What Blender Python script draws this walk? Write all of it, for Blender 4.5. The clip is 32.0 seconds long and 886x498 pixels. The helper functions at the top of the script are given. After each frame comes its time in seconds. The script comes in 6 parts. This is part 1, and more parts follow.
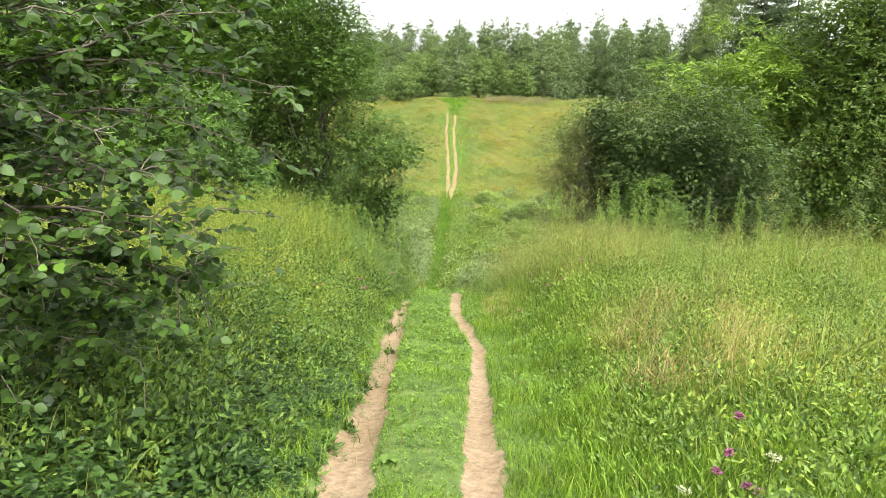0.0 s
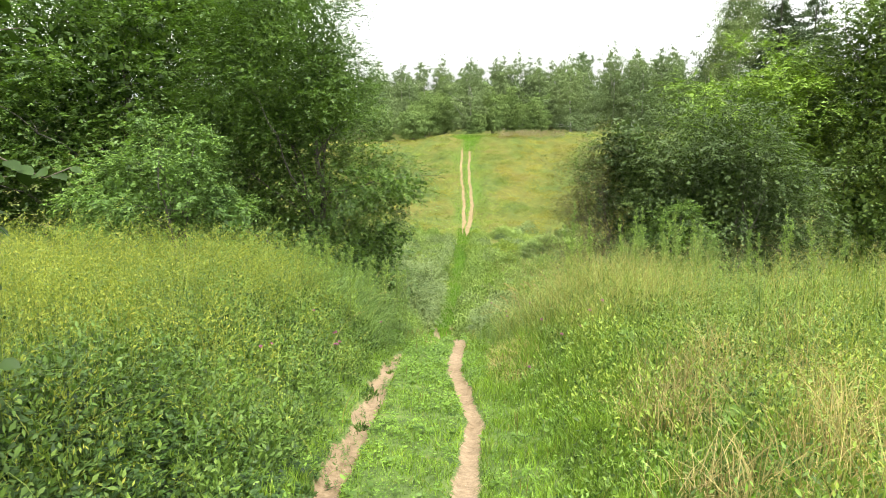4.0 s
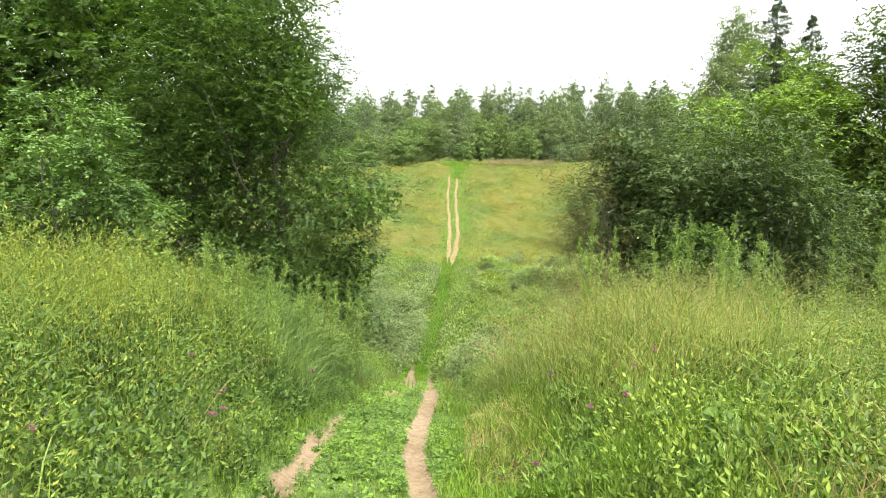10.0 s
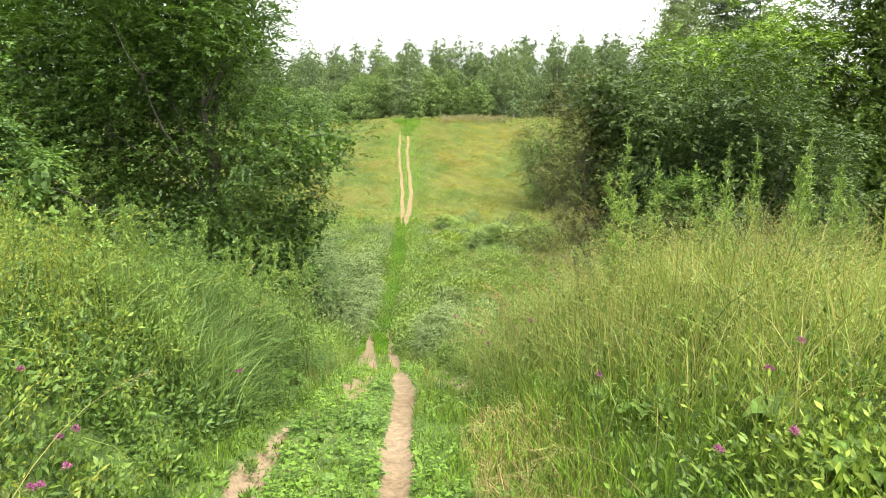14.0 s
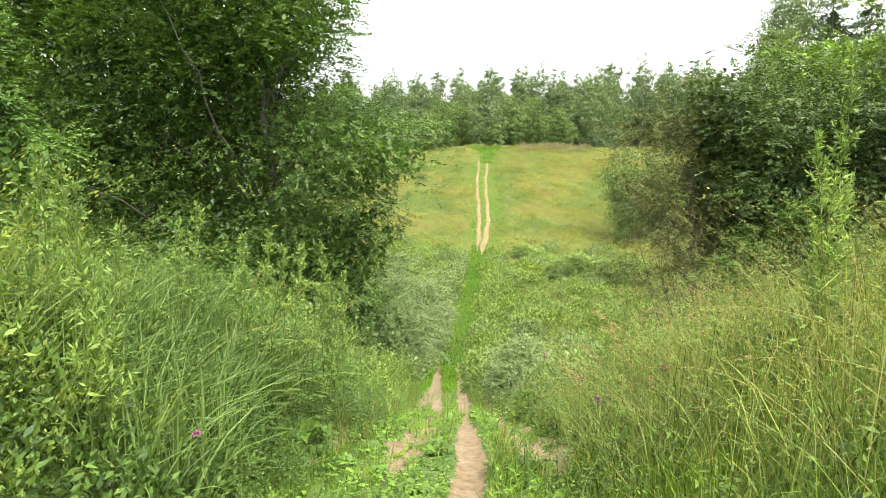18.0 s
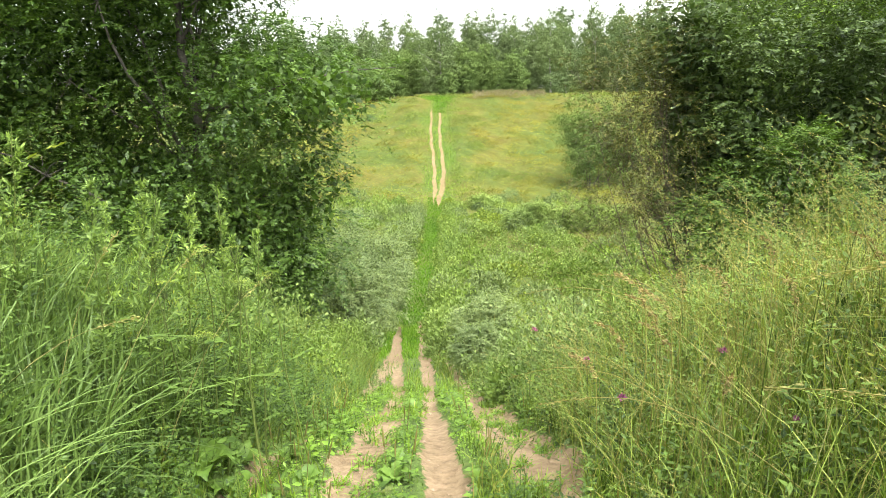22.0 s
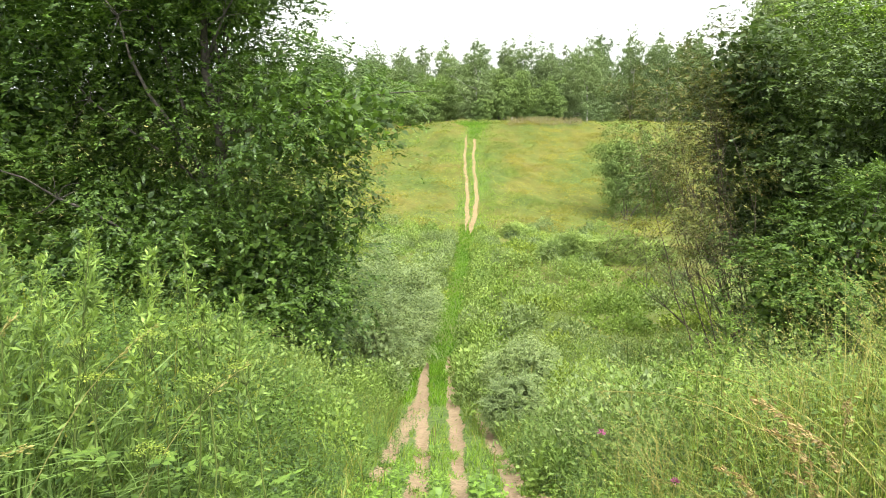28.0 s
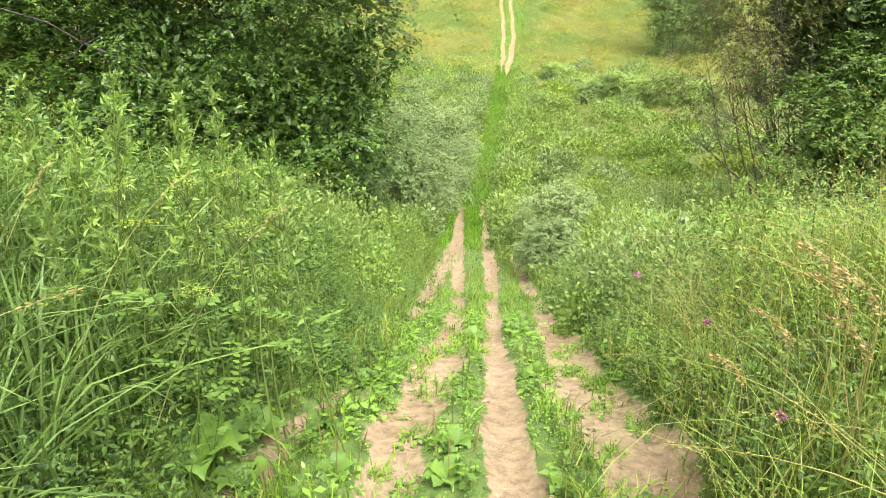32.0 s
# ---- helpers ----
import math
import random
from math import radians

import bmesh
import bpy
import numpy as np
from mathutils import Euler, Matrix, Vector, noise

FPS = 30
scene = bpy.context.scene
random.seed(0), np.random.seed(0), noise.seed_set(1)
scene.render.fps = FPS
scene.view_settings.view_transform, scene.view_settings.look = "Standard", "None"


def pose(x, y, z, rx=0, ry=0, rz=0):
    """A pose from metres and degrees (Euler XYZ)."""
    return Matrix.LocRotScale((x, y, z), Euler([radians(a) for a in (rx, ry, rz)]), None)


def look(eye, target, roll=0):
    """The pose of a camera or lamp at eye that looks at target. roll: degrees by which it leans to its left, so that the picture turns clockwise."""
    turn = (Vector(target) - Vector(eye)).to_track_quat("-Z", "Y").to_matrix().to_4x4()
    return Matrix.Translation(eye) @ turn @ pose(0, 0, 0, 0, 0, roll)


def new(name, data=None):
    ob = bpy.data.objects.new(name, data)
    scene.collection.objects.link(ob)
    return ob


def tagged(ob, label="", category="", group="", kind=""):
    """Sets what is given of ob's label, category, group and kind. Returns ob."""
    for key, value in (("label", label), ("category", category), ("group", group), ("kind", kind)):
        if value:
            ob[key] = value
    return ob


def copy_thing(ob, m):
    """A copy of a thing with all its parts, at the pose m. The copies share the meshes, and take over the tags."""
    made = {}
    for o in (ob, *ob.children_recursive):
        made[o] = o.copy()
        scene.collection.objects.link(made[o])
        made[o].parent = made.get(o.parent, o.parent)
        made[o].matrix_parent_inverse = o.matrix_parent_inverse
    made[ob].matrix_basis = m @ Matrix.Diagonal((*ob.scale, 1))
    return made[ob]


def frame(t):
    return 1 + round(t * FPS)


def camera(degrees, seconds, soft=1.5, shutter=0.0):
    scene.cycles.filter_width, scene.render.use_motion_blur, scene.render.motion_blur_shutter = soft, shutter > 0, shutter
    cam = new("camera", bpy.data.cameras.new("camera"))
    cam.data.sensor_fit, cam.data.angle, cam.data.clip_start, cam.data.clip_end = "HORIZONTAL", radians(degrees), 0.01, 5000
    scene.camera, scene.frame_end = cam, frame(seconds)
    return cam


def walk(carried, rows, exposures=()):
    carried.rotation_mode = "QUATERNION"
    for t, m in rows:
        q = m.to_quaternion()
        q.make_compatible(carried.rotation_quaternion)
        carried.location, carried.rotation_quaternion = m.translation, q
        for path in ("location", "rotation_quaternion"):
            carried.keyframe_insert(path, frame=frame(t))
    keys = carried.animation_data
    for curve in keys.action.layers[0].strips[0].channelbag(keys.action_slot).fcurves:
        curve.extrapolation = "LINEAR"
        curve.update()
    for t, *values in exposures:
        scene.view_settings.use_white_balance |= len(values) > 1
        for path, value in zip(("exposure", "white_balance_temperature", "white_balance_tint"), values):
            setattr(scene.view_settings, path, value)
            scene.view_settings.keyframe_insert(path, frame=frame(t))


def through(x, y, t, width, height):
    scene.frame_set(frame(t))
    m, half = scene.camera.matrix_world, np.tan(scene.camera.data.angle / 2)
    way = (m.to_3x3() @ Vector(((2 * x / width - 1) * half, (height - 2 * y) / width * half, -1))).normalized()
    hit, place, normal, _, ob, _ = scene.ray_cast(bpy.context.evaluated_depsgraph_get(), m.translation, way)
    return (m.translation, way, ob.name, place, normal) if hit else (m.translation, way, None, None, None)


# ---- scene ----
cam = camera(66.70, 32.0, soft=0.85)

# seconds, eye x y z in metres, turn in degrees
PATH = [
    (0.0, pose(0.000, 0.000, 1.620, 76.82, -1.85, 1.08)),
    (0.5, pose(0.023, 0.217, 1.574, 76.43, -1.35, 0.09)),
    (1.0, pose(0.088, 0.439, 1.540, 77.49, -1.48, 1.53)),
    (1.5, pose(0.114, 0.687, 1.511, 78.46, -1.20, 0.22)),
    (2.0, pose(0.148, 0.938, 1.479, 80.64, 0.23, -2.44)),
    (2.5, pose(0.242, 1.156, 1.417, 82.11, 0.31, -1.87)),
    (3.0, pose(0.313, 1.376, 1.347, 80.87, -0.86, -0.09)),
    (3.5, pose(0.368, 1.636, 1.308, 80.03, -0.21, 1.45)),
    (5.5, pose(0.465, 2.682, 1.059, 80.85, 0.33, 3.83)),
    (6.0, pose(0.441, 2.943, 0.988, 83.76, 0.53, 1.53)),
    (6.5, pose(0.422, 3.180, 0.875, 84.54, 0.62, 0.60)),
    (7.0, pose(0.419, 3.440, 0.800, 83.63, -0.24, 1.33)),
    (7.5, pose(0.410, 3.709, 0.743, 84.05, 0.20, 0.70)),
    (8.0, pose(0.443, 3.990, 0.679, 83.88, -0.35, 0.49)),
    (8.5, pose(0.465, 4.290, 0.650, 83.06, -0.86, 0.47)),
    (9.0, pose(0.467, 4.595, 0.625, 83.70, -0.58, -0.84)),
    (9.5, pose(0.494, 4.910, 0.565, 83.47, -0.53, -0.37)),
    (10.0, pose(0.535, 5.252, 0.504, 82.74, -1.06, 1.56)),
    (10.5, pose(0.510, 5.568, 0.468, 81.62, -0.28, 2.82)),
    (11.0, pose(0.485, 5.854, 0.425, 81.15, 0.43, 4.81)),
    (11.5, pose(0.420, 6.129, 0.352, 81.61, -0.22, 7.61)),
    (12.0, pose(0.331, 6.375, 0.286, 80.41, 2.00, 8.00)),
    (12.5, pose(0.311, 6.639, 0.250, 78.51, 2.82, 5.77)),
    (13.0, pose(0.280, 6.895, 0.213, 78.52, 1.19, 2.63)),
    (13.5, pose(0.232, 7.174, 0.155, 78.92, 0.84, -0.37)),
    (14.0, pose(0.239, 7.512, 0.073, 79.48, -0.40, -2.75)),
    (14.5, pose(0.225, 7.851, 0.004, 79.70, -0.70, -3.54)),
    (16.5, pose(0.319, 8.952, -0.369, 80.59, -0.87, -5.32)),
    (17.0, pose(0.278, 9.199, -0.442, 80.45, -1.13, -0.66)),
    (17.5, pose(0.237, 9.436, -0.483, 80.98, -0.98, 1.44)),
    (18.0, pose(0.246, 9.639, -0.510, 82.05, -1.11, 3.90)),
    (18.5, pose(0.221, 9.821, -0.533, 81.55, -0.55, 4.07)),
    (19.0, pose(0.241, 10.027, -0.592, 80.09, -0.05, 2.52)),
    (19.5, pose(0.247, 10.235, -0.637, 77.22, -0.63, 0.63)),
    (20.0, pose(0.213, 10.412, -0.649, 76.02, 0.15, -1.98)),
    (20.5, pose(0.206, 10.606, -0.685, 76.10, -0.47, -3.03)),
    (21.0, pose(0.180, 10.800, -0.720, 77.01, 0.22, -1.27)),
    (21.5, pose(0.165, 10.990, -0.745, 78.45, 0.52, -0.72)),
    (22.0, pose(0.179, 11.186, -0.788, 78.12, 0.61, -0.13)),
    (22.5, pose(0.149, 11.386, -0.830, 76.71, 0.43, 0.89)),
    (23.0, pose(0.147, 11.586, -0.843, 76.89, 0.60, -0.35)),
    (23.5, pose(0.149, 11.735, -0.846, 78.00, 0.38, 0.64)),
    (24.0, pose(0.125, 11.846, -0.842, 77.90, 0.47, 0.90)),
    (24.5, pose(0.138, 11.944, -0.817, 78.81, -0.28, 0.77)),
    (25.0, pose(0.143, 12.000, -0.796, 79.94, -0.62, 2.12)),
    (25.5, pose(0.131, 12.030, -0.773, 81.67, -0.33, 2.39)),
    (27.5, pose(0.132, 12.220, -0.754, 80.77, -1.16, 2.94)),
    (28.0, pose(0.118, 12.267, -0.758, 80.21, -0.55, 2.74)),
    (28.5, pose(0.118, 12.300, -0.762, 79.84, 0.26, 1.83)),
    (29.0, pose(0.124, 12.319, -0.761, 80.43, 0.36, 3.00)),
    (29.5, pose(0.115, 12.327, -0.765, 79.46, 0.79, 3.43)),
    (30.0, pose(0.119, 12.331, -0.767, 78.11, 1.28, 4.11)),
    (30.5, pose(0.121, 12.328, -0.772, 74.23, 1.45, 4.83)),
    (31.0, pose(0.118, 12.326, -0.777, 70.98, 1.53, 5.91)),
    (31.5, pose(0.118, 12.329, -0.778, 68.83, 1.21, 5.70)),
    (32.0, pose(0.116, 12.329, -0.782, 67.13, 0.69, 5.46)),
]
walk(cam, PATH, [(0.0, -0.24), (9.0, -0.22), (17.0, -0.22), (20.0, -0.1), (25.0, -0.16), (30.0, -0.16), (32.0, 0.04)])

# ---- light: bright overcast ----
world = bpy.data.worlds.new("overcast_sky")
scene.world = world
world.use_nodes = True
wn, wl = world.node_tree.nodes, world.node_tree.links
wn.clear()
sky = wn.new("ShaderNodeTexSky")
sky.sky_type = "NISHITA"
sky.sun_disc = False
sky.sun_elevation = radians(60)
sky.sun_rotation = radians(150)
sky.air_density, sky.dust_density, sky.ozone_density = 1.0, 6.0, 0.3
veil = wn.new("ShaderNodeHueSaturation")
veil.inputs["Saturation"].default_value = 0.05
veil.inputs["Value"].default_value = 5.4
wbg = wn.new("ShaderNodeBackground")
wbg.inputs["Strength"].default_value = 0.15
wout = wn.new("ShaderNodeOutputWorld")
wl.new(sky.outputs[0], veil.inputs["Color"])
wl.new(veil.outputs[0], wbg.inputs["Color"])
wl.new(wbg.outputs[0], wout.inputs["Surface"])
sun = new("sun", bpy.data.lights.new("sun", "SUN"))
sun.data.energy, sun.data.angle, sun.data.color = 1.5, radians(12), (1.0, 0.97, 0.92)
sun.matrix_world = look((0, 0, 0), (-0.2, 0.12, -1.0))

# ---- materials ----
def nodes_of(name):
    m = bpy.data.materials.new(name)
    m.use_nodes = True
    nt = m.node_tree
    return m, nt, nt.nodes["Principled BSDF"]


def noise_node(nt, scale, detail=3.0, rough=0.55):
    n = nt.nodes.new("ShaderNodeTexNoise")
    n.inputs["Scale"].default_value, n.inputs["Detail"].default_value, n.inputs["Roughness"].default_value = scale, detail, rough
    geo = nt.nodes.new("ShaderNodeNewGeometry")
    nt.links.new(geo.outputs["Position"], n.inputs["Vector"])
    return n.outputs["Fac"]


def ramp(nt, fac, stops):
    r = nt.nodes.new("ShaderNodeValToRGB")
    el = r.color_ramp.elements
    while len(el) < len(stops):
        el.new(0.5)
    for e, (p, c) in zip(el, stops):
        e.position, e.color = p, (*c, 1)
    nt.links.new(fac, r.inputs["Fac"])
    return r.outputs["Color"]


def mix(nt, a, b, fac, mode="MIX"):
    m = nt.nodes.new("ShaderNodeMix")
    m.data_type, m.blend_type = "RGBA", mode
    for sock, v in ((m.inputs[0], fac), (m.inputs[6], a), (m.inputs[7], b)):
        if isinstance(v, bpy.types.NodeSocket):
            nt.links.new(v, sock)
        elif isinstance(v, tuple):
            sock.default_value = (*v, 1)
        else:
            sock.default_value = v
    return m.outputs[2]


def foliage(name, dark, light, dry=None, dry_at=0.75, patch=0.5, rough=0.55, through=0.28, spec=0.3, vary=1.0):
    """Leaves or blades: a colour by piece, drifts of tone over the ground, light passing through."""
    m, nt, bsdf = nodes_of(name)
    tone = 0.7
    dark, light, dry = [(q[0] * tone * 0.965 * k, q[1] * tone * k, q[2] * tone * 0.75 * k) if q else None for q, k in ((dark, 1 - 0.32 * vary), (light, 1 + 0.12 * vary), (dry, 1 + 0.1 * vary))]
    geo = nt.nodes.new("ShaderNodeNewGeometry")
    stops = [(0.0, dark), (0.7, light)]
    if dry:
        stops += [(dry_at, light), (min(dry_at + 0.12, 1.0), dry)]
    piece = ramp(nt, geo.outputs["Random Per Island"], stops)
    drift = ramp(nt, noise_node(nt, patch), [(0.3, (0.66, 0.7, 0.68)), (0.7, (1.25, 1.2, 1.05))])
    col = mix(nt, piece, drift, 1.0, "MULTIPLY")
    nt.links.new(col, bsdf.inputs["Base Color"])
    bsdf.inputs["Roughness"].default_value = rough
    bsdf.inputs["Specular IOR Level"].default_value = spec
    tr = nt.nodes.new("ShaderNodeBsdfTranslucent")
    warm = mix(nt, col, (1.25, 1.35, 0.6), 1.0, "MULTIPLY")
    nt.links.new(warm, tr.inputs["Color"])
    ms = nt.nodes.new("ShaderNodeMixShader")
    ms.inputs[0].default_value = through
    nt.links.new(bsdf.outputs[0], ms.inputs[1])
    nt.links.new(tr.outputs[0], ms.inputs[2])
    nt.links.new(ms.outputs[0], nt.nodes["Material Output"].inputs["Surface"])
    return m


def bark(name, dark, light, scale=14.0):
    m, nt, bsdf = nodes_of(name)
    n = noise_node(nt, scale, 6)
    nt.links.new(ramp(nt, n, [(0.3, dark), (0.7, light)]), bsdf.inputs["Base Color"])
    bsdf.inputs["Roughness"].default_value = 0.9
    b = nt.nodes.new("ShaderNodeBump")
    b.inputs["Strength"].default_value = 0.6
    nt.links.new(n, b.inputs["Height"])
    nt.links.new(b.outputs[0], bsdf.inputs["Normal"])
    return m


def soil_and_turf():
    """Ground: turf with thatch, and sand where the wheels have worn it bare (attribute bare)."""
    m, nt, bsdf = nodes_of("turf_and_sand")
    turf = ramp(nt, noise_node(nt, 6.0, 8), [(0.3, (0.045, 0.07, 0.018)), (0.55, (0.085, 0.13, 0.03)), (0.75, (0.16, 0.17, 0.06))])
    sand = ramp(nt, noise_node(nt, 13.0, 9, 0.72), [(0.28, (0.115, 0.084, 0.05)), (0.5, (0.218, 0.164, 0.102)), (0.72, (0.32, 0.247, 0.162))])
    tuft = noise_node(nt, 3.2, 6, 0.7)
    sward = ramp(nt, noise_node(nt, 0.22, 5, 0.6), [(0.36, (0.058, 0.082, 0.017)), (0.46, (0.074, 0.09, 0.018)), (0.56, (0.092, 0.094, 0.02)), (0.68, (0.1, 0.088, 0.02))])
    sward = mix(nt, sward, ramp(nt, tuft, [(0.3, (0.62, 0.68, 0.62)), (0.5, (0.95, 0.97, 0.95)), (0.72, (1.25, 1.22, 1.15))]), 1.0, "MULTIPLY")
    lush = ramp(nt, tuft, [(0.3, (0.043, 0.078, 0.012)), (0.7, (0.072, 0.112, 0.018))])
    for layer, key in ((sward, "sward"), (lush, "lush")):
        at = nt.nodes.new("ShaderNodeAttribute")
        at.attribute_name = key
        turf = mix(nt, turf, layer, at.outputs["Fac"])
    pale = ramp(nt, noise_node(nt, 0.9, 4), [(0.35, (0.85, 0.8, 0.72)), (0.7, (1.15, 1.12, 1.1))])
    sand = mix(nt, sand, pale, 1.0, "MULTIPLY")
    # sand colour toned down on the far hill, against the stronger light there
    hill_dim = nt.nodes.new("ShaderNodeAttribute")
    hill_dim.attribute_name = "sward"
    sand = mix(nt, sand, mix(nt, sand, (0.92, 0.88, 0.82), 1.0, "MULTIPLY"), hill_dim.outputs["Fac"])
    att = nt.nodes.new("ShaderNodeAttribute")
    att.attribute_name = "bare"
    fray = nt.nodes.new("ShaderNodeMath")
    fray.operation = "ADD"
    nt.links.new(att.outputs["Fac"], fray.inputs[0])
    edge = nt.nodes.new("ShaderNodeMath")
    edge.operation = "MULTIPLY_ADD"
    nt.links.new(noise_node(nt, 16.0, 5), edge.inputs[0])
    edge.inputs[1].default_value, edge.inputs[2].default_value = 1.1, -0.55
    nt.links.new(edge.outputs[0], fray.inputs[1])
    cut = ramp(nt, fray.outputs[0], [(0.42, (0, 0, 0)), (0.58, (1, 1, 1))])
    nt.links.new(mix(nt, turf, sand, cut), bsdf.inputs["Base Color"])
    bsdf.inputs["Roughness"].default_value = 0.95
    bsdf.inputs["Specular IOR Level"].default_value = 0.15
    b = nt.nodes.new("ShaderNodeBump")
    b.inputs["Strength"].default_value, b.inputs["Distance"].default_value = 0.7, 0.03
    rise = nt.nodes.new("ShaderNodeMath")
    rise.operation = "MULTIPLY_ADD"
    nt.links.new(tuft, rise.inputs[0])
    rise.inputs[1].default_value = 3.0
    nt.links.new(noise_node(nt, 24.0, 8, 0.7), rise.inputs[2])
    nt.links.new(rise.outputs[0], b.inputs["Height"])
    nt.links.new(b.outputs[0], bsdf.inputs["Normal"])
    return m


M_GROUND = soil_and_turf()
M_PATH_GRASS = foliage("short_path_grass", (0.1, 0.19, 0.025), (0.235, 0.365, 0.05), (0.32, 0.31, 0.11), 0.92, 1.4)
M_TALL_GRASS = foliage("tall_meadow_grass", (0.09, 0.155, 0.032), (0.225, 0.3, 0.066), (0.36, 0.32, 0.13), 0.82)
M_SLOPE_GRASS = foliage("hillside_grass", (0.275, 0.265, 0.075), (0.3, 0.285, 0.08), None, 0.85, 0.12, 0.85, 0.06, 0.03, 0.0)
M_HERB = foliage("herb_leaves", (0.065, 0.13, 0.03), (0.2, 0.295, 0.068), None, 0.9, 0.7)
M_YELLOW_HERB = foliage("yellow_green_herb", (0.17, 0.22, 0.045), (0.3, 0.345, 0.075), (0.37, 0.37, 0.1), 0.82, 0.5, 0.6, 0.3, 0.2, 0.7)
M_DRY = foliage("dry_straw", (0.30, 0.24, 0.11), (0.44, 0.36, 0.19), (0.36, 0.22, 0.12), 0.85, 0.5, 0.7, 0.2)
M_DARK_LEAF = foliage("dark_alder_leaves", (0.055, 0.112, 0.028), (0.118, 0.2, 0.05), (0.16, 0.25, 0.065), 0.83, 0.6, 0.45, 0.42, 0.35)
M_MID_LEAF = foliage("mid_green_leaves", (0.055, 0.11, 0.028), (0.12, 0.2, 0.045), (0.17, 0.25, 0.06), 0.85, 0.5)
M_BRIGHT_LEAF = foliage("bright_willow_leaves", (0.15, 0.24, 0.04), (0.235, 0.36, 0.06), None, 0.9, 0.5)
M_GREY_LEAF = foliage("grey_willow_leaves", (0.165, 0.225, 0.12), (0.26, 0.33, 0.18), None, 0.9, 0.6, 0.6, 0.25, 0.2, 0.5)
# haze put into the colour: far birch leaves lightened, greyed and kept flat
M_HAZY_BIRCH_LEAF = foliage("hazy_far_birch_leaves", (0.165, 0.22, 0.135), (0.19, 0.25, 0.155), None, 0.9, 0.1, 0.8, 0.2, 0.05, 0.0)
M_SPRUCE = foliage("spruce_needles", (0.045, 0.075, 0.04), (0.085, 0.125, 0.065), None, 0.9, 0.3)
M_BARK = bark("grey_bark", (0.032, 0.028, 0.023), (0.1, 0.088, 0.07))
M_TWIG = bark("dry_twigs", (0.055, 0.042, 0.03), (0.13, 0.105, 0.078), 30)
M_STEM = foliage("green_stems", (0.09, 0.13, 0.035), (0.16, 0.2, 0.06), None, 0.9, 0.5, 0.6, 0.1)
M_PINK = foliage("magenta_petals", (0.34, 0.08, 0.34), (0.5, 0.16, 0.5), None, 0.9, 3.0, 0.6, 0.3)
M_WHITE = foliage("white_petals", (0.38, 0.38, 0.32), (0.52, 0.52, 0.46), None, 0.9, 3.0)
M_UMBEL = foliage("yellow_umbel_flowers", (0.2, 0.28, 0.05), (0.30, 0.37, 0.08), None, 0.9, 3.0)
M_WILLOW_LEAF = foliage("dull_willow_leaves", (0.05, 0.085, 0.03), (0.085, 0.135, 0.045), (0.14, 0.19, 0.065), 0.86, 0.5, 0.5, 0.25, 0.3)
M_OLIVE_LEAF = foliage("sparse_olive_leaves", (0.11, 0.125, 0.045), (0.18, 0.195, 0.065), (0.22, 0.16, 0.07), 0.8, 0.6)
# far undergrowth, greyed in colour to stand for the haze
M_HAZY_CREST_LEAF = foliage("hazy_crest_bush_leaves", (0.12, 0.175, 0.085), (0.14, 0.2, 0.095), None, 0.9, 0.3, 0.8, 0.15, 0.05, 0.0)
M_BIRCH = bark("pale_birch_bark", (0.12, 0.11, 0.10), (0.6, 0.58, 0.54), 5)
M_CLOVER = foliage("clover_leaves", (0.08, 0.16, 0.03), (0.2, 0.33, 0.06), None, 0.9, 1.2, 0.5, 0.3)
M_VALLEY_GRASS = foliage("valley_grass", (0.18, 0.24, 0.065), (0.23, 0.29, 0.085), (0.27, 0.29, 0.1), 0.82, 0.5)
M_FIREWEED = foliage("faded_pink_flowers", (0.30, 0.24, 0.19), (0.40, 0.32, 0.29), (0.25, 0.26, 0.10), 0.7)
M_BROAD_GRASS = foliage("broad_grass", (0.11, 0.185, 0.06), (0.21, 0.31, 0.11), None, 0.9, 0.8)
M_WORMWOOD = foliage("wormwood_leaves", (0.13, 0.215, 0.06), (0.26, 0.37, 0.11), None, 0.9, 0.8)
M_DOCK = foliage("dock_leaves", (0.10, 0.18, 0.04), (0.15, 0.25, 0.055), None, 0.9, 9.0, 0.5, 0.25)
M_SPIKE = foliage("plantain_spikes", (0.16, 0.14, 0.06), (0.24, 0.2, 0.09), None, 0.9)
M_PLUME = foliage("reed_plumes", (0.25, 0.17, 0.1), (0.38, 0.28, 0.18), None, 0.9)
# leaf green darkened to paint in the shade below the hazel
M_SHADE_BRAMBLE = foliage("shade_dark_bramble_leaves", (0.022, 0.055, 0.016), (0.07, 0.135, 0.033), (0.12, 0.215, 0.05), 0.9, 0.8)
M_STRAW = foliage("straw_and_green_stalks", (0.23, 0.235, 0.085), (0.35, 0.32, 0.13), (0.44, 0.36, 0.19), 0.75, 0.7, 0.7, 0.25)
M_NETTLE = foliage("pale_valley_herbs", (0.21, 0.295, 0.105), (0.285, 0.38, 0.15), None, 0.9, 0.5, 0.65, 0.25, 0.15, 0.5)
M_CLOD = bark("sandy_clods", (0.16, 0.11, 0.065), (0.38, 0.28, 0.19), 20)
M_LIGHT_GRASS = foliage("light_arching_grass", (0.2, 0.29, 0.065), (0.32, 0.4, 0.1), (0.4, 0.36, 0.15), 0.8, 0.8)
M_SLOPE_GREEN = foliage("green_sward", (0.205, 0.265, 0.08), (0.235, 0.3, 0.095), None, 0.85, 0.2, 0.85, 0.08, 0.03, 0.0)
M_VERGE = foliage("dark_verge_herbs", (0.045, 0.095, 0.022), (0.13, 0.215, 0.05), None, 0.9, 0.9)
